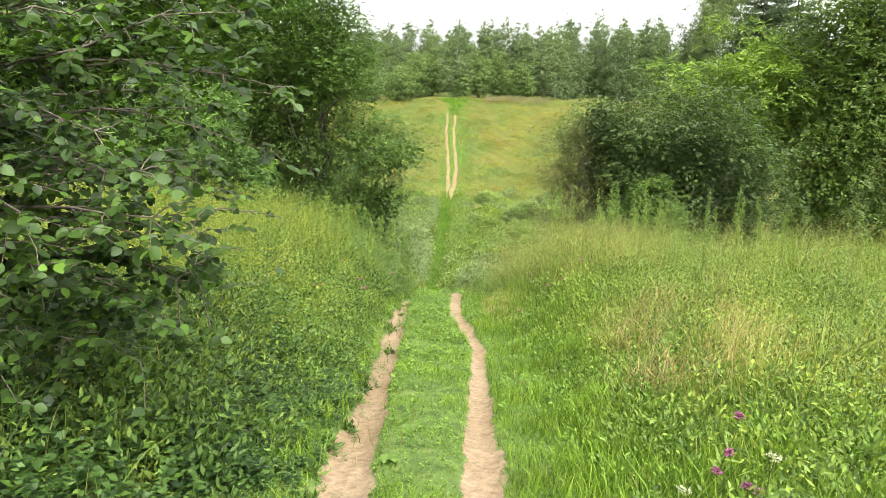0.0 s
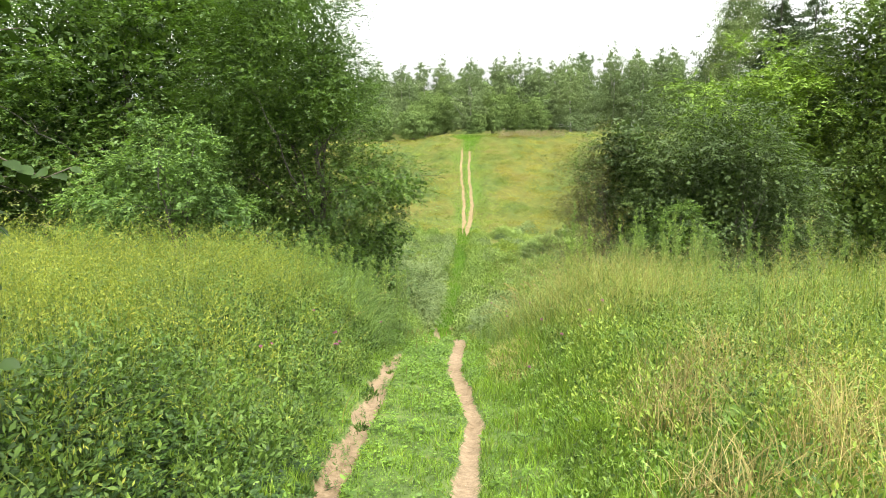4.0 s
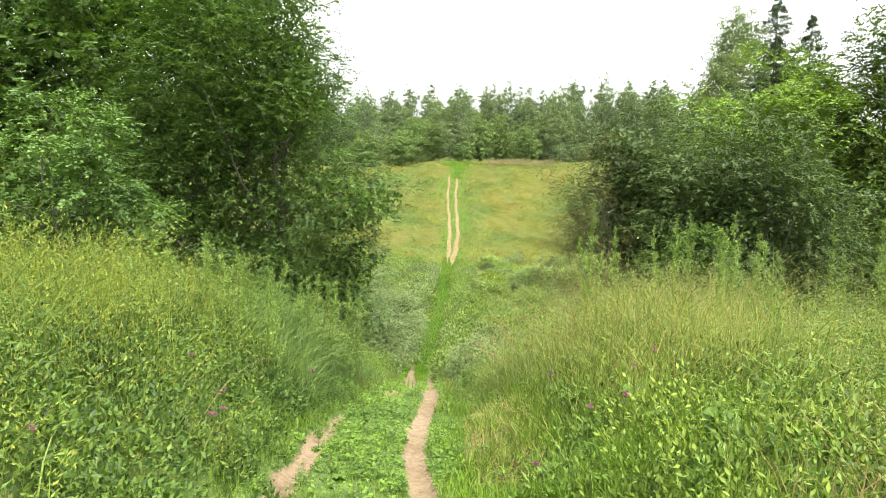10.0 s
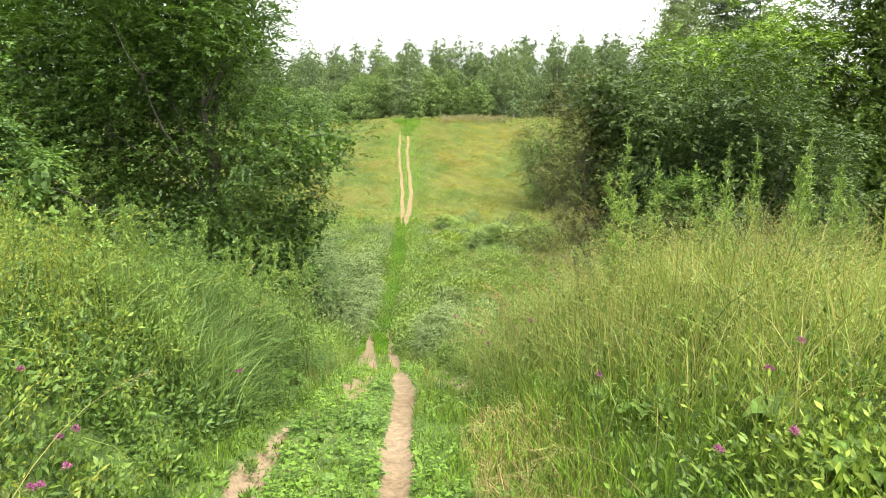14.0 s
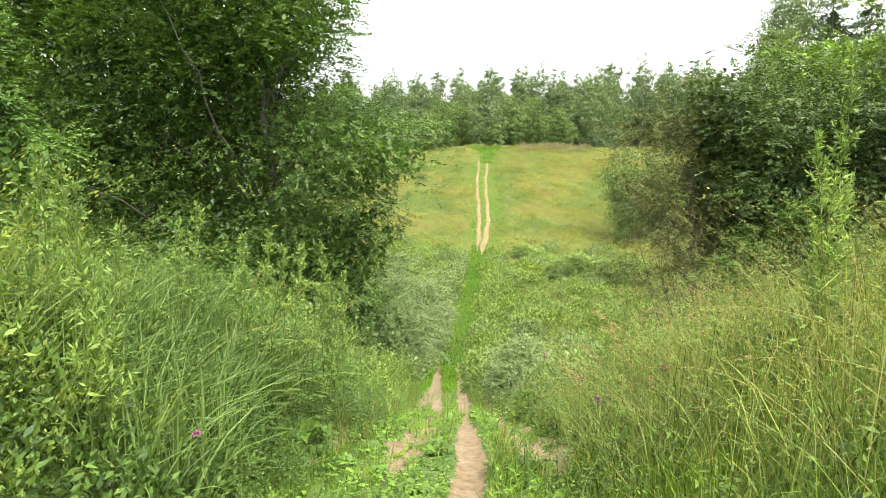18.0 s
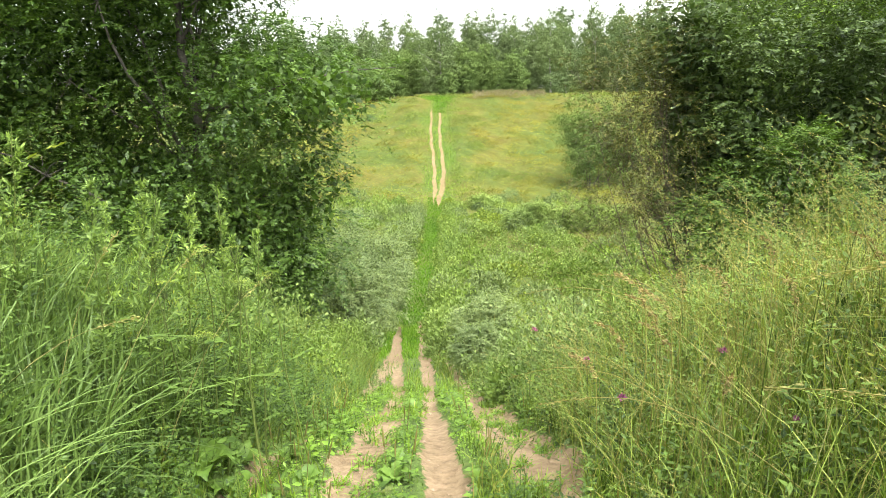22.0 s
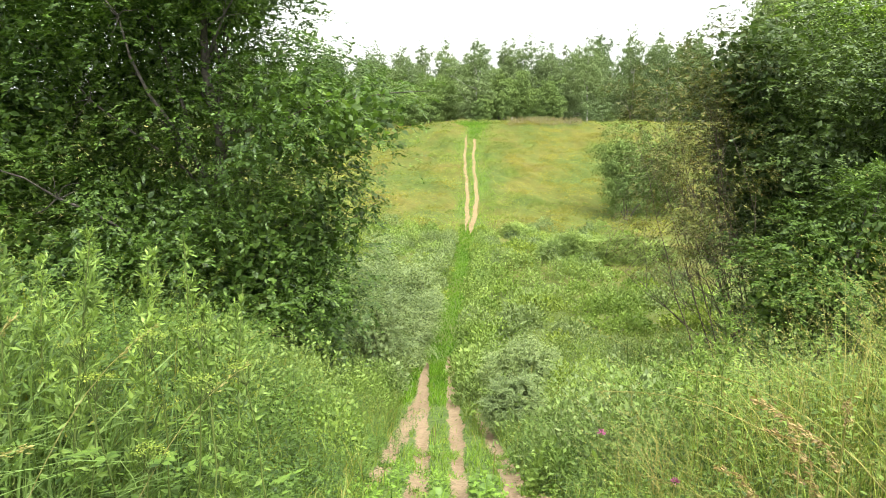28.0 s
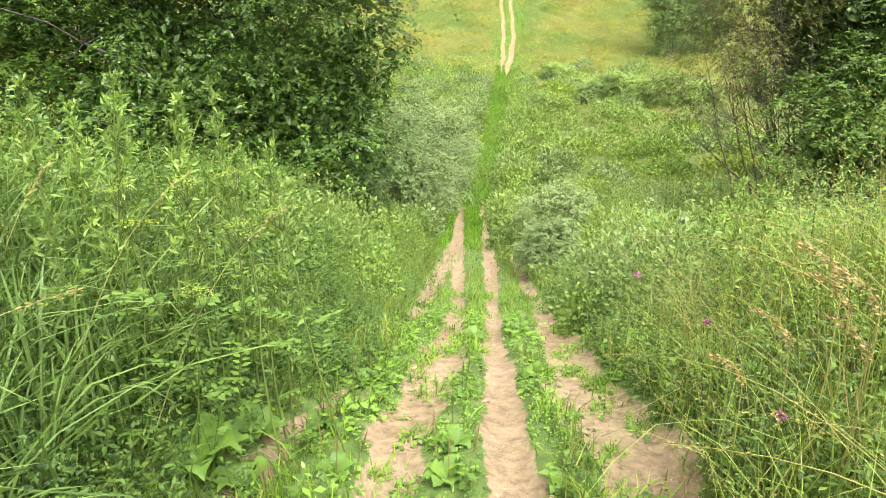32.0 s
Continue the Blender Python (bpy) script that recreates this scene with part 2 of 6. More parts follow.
M_LUSH = foliage("lush_bank_herbs", (0.2, 0.28, 0.06), (0.3, 0.38, 0.09), None, 0.88, 1.1, 0.65, 0.25, 0.15, 0.6)
M_ALDER = foliage("alder_leaves", (0.062, 0.12, 0.033), (0.113, 0.193, 0.048), (0.165, 0.26, 0.068), 0.83, 0.6, 0.45, 0.4, 0.35)
M_SAPLING = foliage("sapling_leaves", (0.085, 0.165, 0.045), (0.15, 0.255, 0.068), (0.2, 0.3, 0.075), 0.85, 0.5)
M_STRIP = foliage("trodden_strip_grass", (0.1, 0.21, 0.02), (0.15, 0.3, 0.03), None, 0.9, 0.4, 0.7, 0.2, 0.1, 0.4)
# pale birch leaves with distance haze painted into their colour
M_HAZY_PALE_BIRCH = foliage("hazy_pale_birch_leaves", (0.22, 0.285, 0.165), (0.25, 0.315, 0.185), None, 0.9, 0.2, 0.8, 0.2, 0.05, 0.0)
M_MEADOW = foliage("deep_green_herbs", (0.15, 0.235, 0.065), (0.235, 0.335, 0.095), None, 0.9, 0.5, 0.65, 0.25, 0.15, 0.5)
M_EDGE_LEAF = foliage("edge_tree_leaves", (0.06, 0.11, 0.025), (0.13, 0.2, 0.045), (0.2, 0.27, 0.06), 0.85, 0.4)
# bush green made lighter and less yellow, standing in for haze
M_HAZY_BUSH_LEAF = foliage("hazy_bush_leaves", (0.165, 0.235, 0.105), (0.19, 0.265, 0.12), None, 0.9, 0.3, 0.8, 0.2, 0.05, 0.0)

# ---- the lie of the land ----
RNG = np.random.default_rng(7)
LINE_Y = [-60, -6, 0, 4.6, 7.7, 9.5, 13, 14.5, 16.9, 18.5, 21.8, 28.7, 33, 38, 45, 52, 60, 66, 71, 80, 89, 93, 96, 100, 120, 160, 260, 900, 3000]
LINE_Z = [4, 0.9, 0, -0.98, -1.64, -1.9, -2.5, -2.78, -3.45, -4.1, -5.2, -6.9, -8.25, -8.75, -8.9, -8.75, -8.75, -8.55, -7.9, -5.4, -2.6, -1.0, 0.2, 0.75, 1.2, 4.0, 9, 13, 16]
BANK_Y = [-10, 0, 5, 9, 12, 15, 18, 22, 27, 35, 3000]
BANK_L = [0.5, 0.45, 0.6, 0.8, 0.95, 0.9, 0.8, 0.6, 0.3, 0.0, 0.0]
BANK_R = [0.3, 0.3, 0.45, 0.75, 0.95, 0.9, 0.6, 0.3, 0.1, 0.0, 0.0]


def wave(x, y):
    """Slow uneven swell, smooth, about -1 to 1."""
    return (np.sin(x * 1.3 + 0.7 * np.sin(y * 0.9)) + np.sin(y * 1.7 + 1.1 * np.sin(x * 0.8 + 2)) + np.sin((x + y) * 2.9 + 1)) / 3


def line_z(y):
    s = 0.0
    for d in (-0.9, -0.45, 0, 0.45, 0.9):
        s = s + np.interp(y + d, LINE_Y, LINE_Z)
    return s / 5


def mid_x(y):
    return np.interp(y, [-5, 0, 3.7, 8.7, 12, 14.5, 16, 18.2, 23.8, 33, 50, 71, 93, 100], [-0.2, -0.2, -0.2, -0.17, -0.38, -0.2, -0.1, -0.15, -0.6, -0.95, -0.6, -0.3, -0.5, -0.8])


# worn lanes: y, middle x, half width
LANE_RIGHT = ([-3, 3.7, 8.7, 11.4, 12.6, 13.8, 14.6, 15.6, 16.5, 18.5, 20, 22.7, 25.3, 29.5, 33, 35, 62, 65, 67, 69, 74, 92, 93.5],
              [0.25, 0.25, 0.43, 0.14, 0.13, 0.17, 0.17, 0.125, 0.06, 0.0, -0.04, -0.13, -0.26, -0.38, -0.6, -0.7, -0.2, -0.1, 0.0, 0.08, 0.2, 0.0, 0.0],
              [0.17, 0.14, 0.085, 0.11, 0.115, 0.11, 0.12, 0.11, 0.085, 0.075, 0.085, 0.11, 0.12, 0.13, 0.13, 0, 0, 0.06, 0.24, 0.3, 0.21, 0.17, 0])
LANE_LEFT = ([-3, 3.7, 8.6, 11.9, 13.1, 13.5, 13.8, 14.2, 14.6, 15.05, 15.7, 16.35, 17.2, 18.9, 21.9, 24.3, 27.8, 33, 34.5, 64, 68, 70, 74, 92, 93.5],
             [-0.65, -0.65, -0.78, -0.88, -0.86, -0.7, -0.4, -0.36, -0.37, -0.4, -0.35, -0.32, -0.31, -0.39, -0.62, -0.8, -1.04, -1.35, -1.4, -0.5, -0.4, -0.45, -0.65, -1.0, -1.0],
             [0.2, 0.18, 0.12, 0.12, 0.06, 0, 0, 0.06, 0.15, 0.14, 0.17, 0.2, 0.12, 0.075, 0.1, 0.12, 0.12, 0.1, 0, 0, 0.1, 0.24, 0.2, 0.16, 0])
LANE_EDGE = ([13.9, 14.3, 14.7, 15.1, 15.5, 16.3, 17.3, 19.1, 20.5, 22.6, 24.5], [0.78, 0.78, 0.78, 0.74, 0.66, 0.61, 0.57, 0.5, 0.44, 0.31, 0.2], [0, 0.12, 0.19, 0.22, 0.27, 0.2, 0.14, 0.09, 0.1, 0.08, 0])
LANE_OUTER = ([16.9, 18.0, 18.9, 20.9, 23.8, 25.5], [-0.72, -0.75, -0.78, -0.87, -0.95, -1.0], [0, 0.06, 0.08, 0.13, 0.09, 0])
LANE_FOOT = ([13.9, 14.6, 15.0, 15.3, 15.8], [-0.98, -0.97, -0.93, -0.86, -0.82], [0, 0.1, 0.06, 0.08, 0])


def bare(x, y, fray=1.0):
    """1 on worn sand, 0 on turf."""
    x, y = np.asarray(x, float), np.asarray(y, float)
    wig = fray * (0.5 * np.sin(y * 4.3 + 2 * np.sin(x * 3)) + 0.35 * np.sin(y * 11.3 + 1) + 0.3 * np.sin(y * 23 + x * 9))
    x = x + np.interp(y, [60, 66], [0, 1]) * (0.13 * np.sin(y * 0.31) + 0.05 * np.sin(y * 1.3 + 1))
    best = np.full(np.broadcast(x, y).shape, -1.0)
    for k, (ys, xs, ws) in enumerate((LANE_RIGHT, LANE_LEFT, LANE_EDGE, LANE_OUTER, LANE_FOOT)):
        w = np.interp(y, ys, ws, left=ws[0] if k < 2 else 0, right=0)
        side = np.sign(x - np.interp(y, ys, xs))
        d = w * (1 + 0.33 * np.sin(k * 2 + y * 3.1 * np.where(side > 0, 1, 1.37) + side) * np.clip(wig + 0.4, -1, 1) * fray) - np.abs(x - np.interp(y, ys, xs)) + 0.015 * wig
        best = np.maximum(best, np.where(w > 0.01, d, -1))
    return np.clip(0.5 + best / 0.09, 0, 1) * np.interp(y, [55, 62], [1, 0.58])


def hummock(x, y):
    """Uneven tussocky ground of the valley and the far hill, about 0 to 1."""
    a = np.sin(x * 1.1 + 1.9 * np.sin(y * 0.37 + 0.6)) * np.sin(y * 1.25 + 1.4 * np.sin(x * 0.53 + 1))
    b = np.sin(x * 2.3 + 1.3 * np.sin(y * 1.1)) * np.sin(y * 2.1 + 1.7 * np.sin(x * 0.9 + 2))
    return np.clip(0.5 + 0.4 * a + 0.28 * b, 0, 1.2)


def land(x, y):
    x, y = np.asarray(x, float), np.asarray(y, float)
    z = line_z(y)
    off = x - mid_x(y)
    rise_l = np.clip((-off - 0.75) / 1.5, 0, 1)
    rise_r = np.clip((off - 1.0) / 1.8, 0, 1)
    ease = lambda s: s * s * (3 - 2 * s)
    z = z + np.interp(y, BANK_Y, BANK_L) * ease(rise_l) + np.interp(y, BANK_Y, BANK_R) * ease(rise_r)
    z = z + np.clip(x + 2.5, -9, 0) * 0.16 * np.interp(y, [70, 90, 130], [0, 1, 0.3])
    z = z + 0.05 * wave(x, y) * np.clip(np.abs(off) - 0.6, 0.15, 2) + 0.012 * np.sin(x * 9 + y * 4) * np.sin(y * 7) * (1 - 0.9 * bare(x, y, 0.15))
    z = z + hummock(x, y) * np.interp(y, [30, 40, 62, 72, 94, 99], [0, 0.16, 0.25, 0.42, 0.42, 0]) * np.clip((np.abs(off - 0.2) - 1.1) / 1.2, 0, 1) * np.clip((40 - np.abs(x)) / 10, 0, 1)
    sunk = np.interp(y, [3, 6, 12, 14], [0.0, 0.07, 0.07, 0.0]) * np.clip((-off - 0.15) / 0.3, 0, 1)
    return z - (0.06 + sunk) * bare(x, y, 0.15)


def raw_mesh(name, verts, faces, material, smooth=False):
    """A mesh from an array of corners and a list of face arrays (each n x k)."""
    me = bpy.data.meshes.new(name)
    me.vertices.add(len(verts))
    me.vertices.foreach_set("co", np.ascontiguousarray(verts, np.float32).ravel())
    loops = np.concatenate([f.ravel() for f in faces]).astype(np.int32)
    total = np.concatenate([np.full(len(f), f.shape[1]) for f in faces]).astype(np.int32)
    me.loops.add(len(loops))
    me.loops.foreach_set("vertex_index", loops)
    me.polygons.add(len(total))
    me.polygons.foreach_set("loop_start", (np.cumsum(total) - total).astype(np.int32))
    me.polygons.foreach_set("loop_total", total)
    if smooth:
        me.polygons.foreach_set("use_smooth", np.ones(len(total), bool))
    me.update(calc_edges=True)
    me.materials.append(material)
    return me


def spread(edges, steps):
    return np.concatenate([np.arange(a, b, s) for (a, b), s in zip(zip(edges[:-1], edges[1:]), steps)] + [[edges[-1]]])


gx = spread([-2500, -300, -60, -20, -6, -2.4, 2.4, 6, 20, 60, 300, 2500], [550, 40, 5, 0.4, 0.25, 0.06, 0.25, 0.4, 5, 40, 550])
gy = spread([-1500, -100, -10, -2, 22, 36, 62, 96, 130, 400, 3500], [350, 15, 1, 0.09, 0.2, 0.4, 0.25, 2, 30, 620])
GX, GY = np.meshgrid(gx, gy)
ids = np.arange(GX.size).reshape(GX.shape)
quads = np.stack([ids[:-1, :-1], ids[:-1, 1:], ids[1:, 1:], ids[1:, :-1]], -1).reshape(-1, 4)
ground_mesh = raw_mesh("ground", np.stack([GX, GY, land(GX, GY)], -1).reshape(-1, 3), [quads], M_GROUND, True)
bare_at = ground_mesh.attributes.new("bare", "FLOAT", "POINT")
bare_at.data.foreach_set("value", bare(GX, GY).ravel().astype(np.float32))
away = np.clip((GY - 30) / 20, 0, 1)
near_rut = np.abs(GX - mid_x(GY) - 0.45 - 0.35 * np.sin(GY * 0.33)) / np.interp(GY, [34, 60, 66, 96], [1.2, 1.6, 1.7, 1.5])
for key, value in (("sward", away), ("lush", np.clip(away * 1.3, 0, 1) * np.clip(1.3 - near_rut - 0.6 * np.sin(GX * 0.9 + GY * 0.23) ** 2 - 0.3 * np.sin(GX * 2.1 - GY * 0.6), 0, 0.85))):
    ground_mesh.attributes.new(key, "FLOAT", "POINT").data.foreach_set("value", value.ravel().astype(np.float32))
ground = tagged(new("ground", ground_mesh), "rough turf hillside with two worn sandy wheel ruts", "ground", kind="structure")

# ---- makers of grass, leaves and wood ----
def unit(v):
    return v / np.maximum(np.linalg.norm(v, axis=-1, keepdims=True), 1e-9)


def blade_arrays(p, h, w, rng, bend=0.5, wind=0.25):
    """Arching tapering blades rooted at p: seven corners, three faces each."""
    n = len(p)
    a, s = rng.uniform(0, 2 * np.pi, (2, n))
    side = np.stack([np.cos(s), np.sin(s), np.zeros(n)], -1) * (w / 2)[:, None]
    far = bend * rng.uniform(0.05, 1, n) ** 1.3
    lean = np.stack([np.cos(a) + wind, np.sin(a), np.zeros(n)], -1) * (h * far)[:, None]
    lean[:, 0] = off_track(p, lean[:, 0])
    up = np.zeros((n, 3))
    up[:, 2] = h
    sag = np.clip(far * rng.uniform(0.3, 0.9, n), 0, 0.7)[:, None]
    at = lambda t: p + lean * 1.1 * t ** 1.8 + up * (t - 0.8 * sag * t ** 3)
    rows = [p - side, p + side]
    for t, wide in ((0.3, 1.0), (0.58, 0.85), (0.82, 0.55)):
        c = at(t)
        rows += [c - side * wide, c + side * wide]
    v = np.stack(rows + [at(1.0)], 1).reshape(-1, 3)
    i = np.arange(n)[:, None] * 9
    return v, np.concatenate([i + np.array([[q, q + 1, q + 3, q + 2]]) for q in (0, 2, 4)]), i + np.array([[6, 7, 8]])


def off_track(p, lean):
    """Growth of the verges that arches no further than the trodden strip's edge."""
    x = p[:, 0]
    return np.where(p[:, 1] > 14, lean, np.where(x > 0.2, np.maximum(lean, np.minimum(0.62 - x, 0)), np.minimum(lean, np.maximum(-0.35 - x, 0))))


def plain_blades(p, h, w, rng, bend=0.5):
    """Simpler bent blades for far grass: four corners, two triangles each."""
    n = len(p)
    a, s = rng.uniform(0, 2 * np.pi, (2, n))
    side = np.stack([np.cos(s), np.sin(s), np.zeros(n)], -1) * (w / 2)[:, None]
    lean = np.stack([np.cos(a), np.sin(a), np.zeros(n)], -1) * (h * bend * rng.uniform(0.1, 1, n))[:, None]
    up = np.zeros((n, 3))
    up[:, 2] = h
    m = p + lean * 0.3 + up * 0.55
    v = np.stack([p - side * 0.8, p + side * 0.8, m + side, p + lean + up * 0.95, m - side], 1).reshape(-1, 3)
    i = np.arange(n)[:, None] * 5
    return v, i + np.array([[0, 1, 2, 4]]), i + np.array([[4, 2, 3]])


def leaf_arrays(p, axis, normal, length, width, start=0, droop=0.15):
    """Pointed leaves from p along axis, folded on the midrib: six corners, two quads each."""
    axis, normal = unit(axis), unit(normal)
    side = unit(np.cross(axis, normal))
    normal = np.cross(side, axis)
    L, Wd = length[:, None], width[:, None]
    tip = p + axis * L - normal * L * droop
    a = p + axis * L * 0.3 + normal * L * 0.03
    b = p + axis * L * 0.68 - normal * L * droop * 0.4
    lift = normal * Wd * 0.13
    v = np.stack([p, a + side * Wd * 0.46 + lift, b + side * Wd * 0.42 + lift, tip, b - side * Wd * 0.42 + lift, a - side * Wd * 0.46 + lift], 1).reshape(-1, 3)
    i = start + np.arange(len(p))[:, None] * 6
    return v, np.concatenate([i + np.array([[0, 1, 2, 3]]), i + np.array([[0, 3, 4, 5]])])


def chip_arrays(p, axis, normal, length, width):
    """Plain pointed leaves folded on the midrib: four corners, two triangles each."""
    axis = unit(axis)
    side = unit(np.cross(axis, normal))
    nor = np.cross(side, axis)
    L, Wd = length[:, None], width[:, None]
    mid = p + axis * L * 0.45 + nor * Wd * 0.14
    v = np.stack([p, mid + side * Wd * 0.5, p + axis * L, mid - side * Wd * 0.5], 1).reshape(-1, 3)
    i = np.arange(len(p))[:, None] * 4
    return v, np.concatenate([i + np.array([[0, 1, 2]]), i + np.array([[0, 2, 3]])])


def tube(path, radii, sides=6):
    """Corners and faces of a tapering tube along a path."""
    path = np.asarray(path, float)
    d = unit(np.gradient(path, axis=0))
    ref = np.where(np.abs(d[:, 2:3]) > 0.9, np.array([[1.0, 0, 0]]), np.array([[0, 0, 1.0]]))
    u = unit(np.cross(d, ref))
    w = np.cross(d, u)
    a = np.linspace(0, 2 * np.pi, sides, endpoint=False)
    v = path[:, None] + np.asarray(radii)[:, None, None] * (np.cos(a)[None, :, None] * u[:, None] + np.sin(a)[None, :, None] * w[:, None])
    k = np.arange(len(path) - 1)[:, None] * sides
    j = np.arange(sides)[None]
    q = np.stack([k + j, k + (j + 1) % sides, k + sides + (j + 1) % sides, k + sides + j], -1).reshape(-1, 4)
    return v.reshape(-1, 3), q


class Bag:
    """Collects corners and faces for one mesh."""

    def __init__(self):
        self.v, self.f, self.n = [], [], 0

    def put(self, v, *faces):
        self.v.append(v)
        self.f += [f + self.n for f in faces]
        self.n += len(v)

    def mesh(self, name, material, smooth=False):
        fs = {}
        for f in self.f:
            fs.setdefault(f.shape[1], []).append(f)
        return raw_mesh(name, np.concatenate(self.v), [np.concatenate(g) for g in fs.values()], material, smooth)


def part(name, mesh, parent, label=""):
    ob = new(name, mesh)
    ob.parent = parent
    if label:
        ob["label"] = label
    return ob


def wiggle(a, b, rng, n=7, amount=0.08):
    t = np.linspace(0, 1, n)[:, None]
    p = a * (1 - t) + b * t
    off = rng.normal(0, 1, (n, 3)).cumsum(0) * amount * np.linalg.norm(b - a) / n ** 0.5
    return p + off * np.sin(np.pi * t) ** 0.5


def spray_leaves(puffs, radii, count, size, rng, flat=0.75, slim=0.55, per=11):
    """Leaves set to both sides of thin drooping twigs, the twigs layered outward from the boughs."""
    m = count // per
    k = rng.choice(len(puffs), m, p=radii ** 2 / (radii ** 2).sum())
    d = unit(rng.normal(0, 1, (m, 3)) + np.array([0, 0, 0.25]))
    root = puffs[k] + d * (radii[k] * rng.uniform(0.1, 1.0, m) ** 0.7)[:, None] * np.array([1, 1, flat])
    axis = puffs[k] - puffs.mean(0)
    go = unit(d * np.array([1, 1, 0.4]) + 0.7 * unit(axis) * np.array([1, 1, 0.5]) + rng.normal(0, 0.35, (m, 3)) + np.array([0, 0, -0.1]))
    far = size * per * 0.3 * rng.uniform(0.7, 1.3, m)
    t = np.linspace(0.05, 1, per)
    p = root[:, None] + go[:, None] * (far[:, None] * t)[..., None]
    p[..., 2] -= 0.25 * far[:, None] * t ** 2
    side = unit(np.cross(go, np.array([0, 0, 1.0])))[:, None] * np.where(np.arange(per) % 2, 1.0, -1.0)[None, :, None]
    ax = side * (1.05 - t[None, :, None] ** 4) + go[:, None] * 0.6 + rng.normal(0, 0.25, (m, per, 3)) + np.array([0, 0, -0.15])
    nor = rng.normal(0, 0.32, (m, 1, 3)) + rng.normal(0, 0.22, (m, per, 3)) + np.array([0, 0, 1.0]) + 0.3 * go[:, None]
    L = (size * rng.uniform(0.65, 1.2, (m, per))).ravel()
    return chip_arrays(p.reshape(-1, 3), ax.reshape(-1, 3), nor.reshape(-1, 3), L, L * slim * rng.uniform(0.85, 1.15, len(L)))


def crown_leaves(puffs, radii, count, size, rng, flat=0.75, slim=0.55, upright=0.9, fine=False, stray=0.45, outward=0.0):
    """Leaves gathered in puffs round twig ends, thicker toward the outside and the top."""
    k = rng.choice(len(puffs), count, p=radii ** 2 / (radii ** 2).sum())
    d = unit(rng.normal(0, 1, (count, 3)) + np.array([0, 0, 0.35]))
    r = radii[k] * rng.uniform(0.3, 1.0, count) ** 0.6 * rng.uniform(0.75, 1.2, count)
    p = puffs[k] + d * r[:, None] * np.array([1, 1, flat])
    out = unit(d + rng.normal(0, 0.7, (count, 3)) + np.array([0, 0, -0.3]))
    nor = unit(rng.normal(0, stray, (count, 3)) + np.array([0, 0, upright]) + 0.5 * d)
    if outward:
        hub = p - puffs.mean(0)
        hub[:, 2] *= 0.3 if np.ptp(puffs[:, 2]) > 9 else 1.0
        nor = unit(hub) * 0.5 * outward + rng.normal(0, 0.07, (count, 3)) + np.array([0, 0, 0.2]) + 0.9 * d
        out = rng.normal(0, 0.6, (count, 3)) + np.array([0, 0, -0.5])
    L = size * rng.uniform(0.6, 1.3, count)
    return (leaf_arrays if fine else chip_arrays)(p, out, nor, L, L * slim * rng.uniform(0.8, 1.2, count))


def puffs_in(blobs, each, rng, shell=0.55, gather=0.5):
    """Puff centres and radii over a set of ellipsoids (x, y, z, rx, ry, rz): boughs that carry shelves of foliage, and leafy filling between."""
    cs, rs = [], []
    for (x, y, z, rx, ry, rz), n in zip(blobs, each):
        axes3, mean = np.array([rx, ry, rz]), (rx * ry * rz) ** (1 / 3)
        k = max(6, n // 7)
        d = unit(rng.normal(0, 1, (k, 3)))
        r = rng.uniform(shell ** 3, 1, k) ** (1 / 3) * (1 + 0.14 * np.sin(d[:, 0] * 5 + x) * np.sin(d[:, 2] * 4 + y))
        c = np.array([x, y, z]) + d * r[:, None] * axes3
        big = mean * rng.uniform(0.2, 0.36, k)
        i = rng.integers(0, k, int(n * gather))
        q = unit(rng.normal(0, 0.8, (len(i), 3)) + d[i] * 0.6 + np.array([0, 0, 0.35]))
        cs.append(c[i] + q * big[i][:, None] * rng.uniform(0.4, 1.15, (len(i), 1)) * np.array([1.15, 1.15, 0.6]))
        rs.append(big[i] * rng.uniform(0.3, 0.6, len(i)))
        m = n - len(i)
        e = unit(rng.normal(0, 1, (m, 3))) * rng.uniform(0.35 ** 3, 1, (m, 1)) ** (1 / 3)
        cs.append(np.array([x, y, z]) + e * axes3 * 0.97)
        rs.append(mean * rng.uniform(0.12, 0.27, m))
    return np.concatenate(cs), np.concatenate(rs)


def inner_leaves(blobs, count, size, slim, rng):
    """Larger shaded leaves deep in the crown."""
    b = np.array(blobs, float)
    vol = b[:, 3] * b[:, 4] * b[:, 5]
    k = rng.choice(len(b), count, p=vol ** 0.8 / (vol ** 0.8).sum())
    p = b[k, :3] + unit(rng.normal(0, 1, (count, 3))) * rng.uniform(0.1, 1, (count, 1)) ** 0.5 * 0.68 * b[k, 3:]
    L = size * rng.uniform(1.4, 2.4, count)
    return chip_arrays(p, rng.normal(0, 1, (count, 3)), rng.normal(0, 1, (count, 3)), L, L * np.maximum(slim, 0.55))


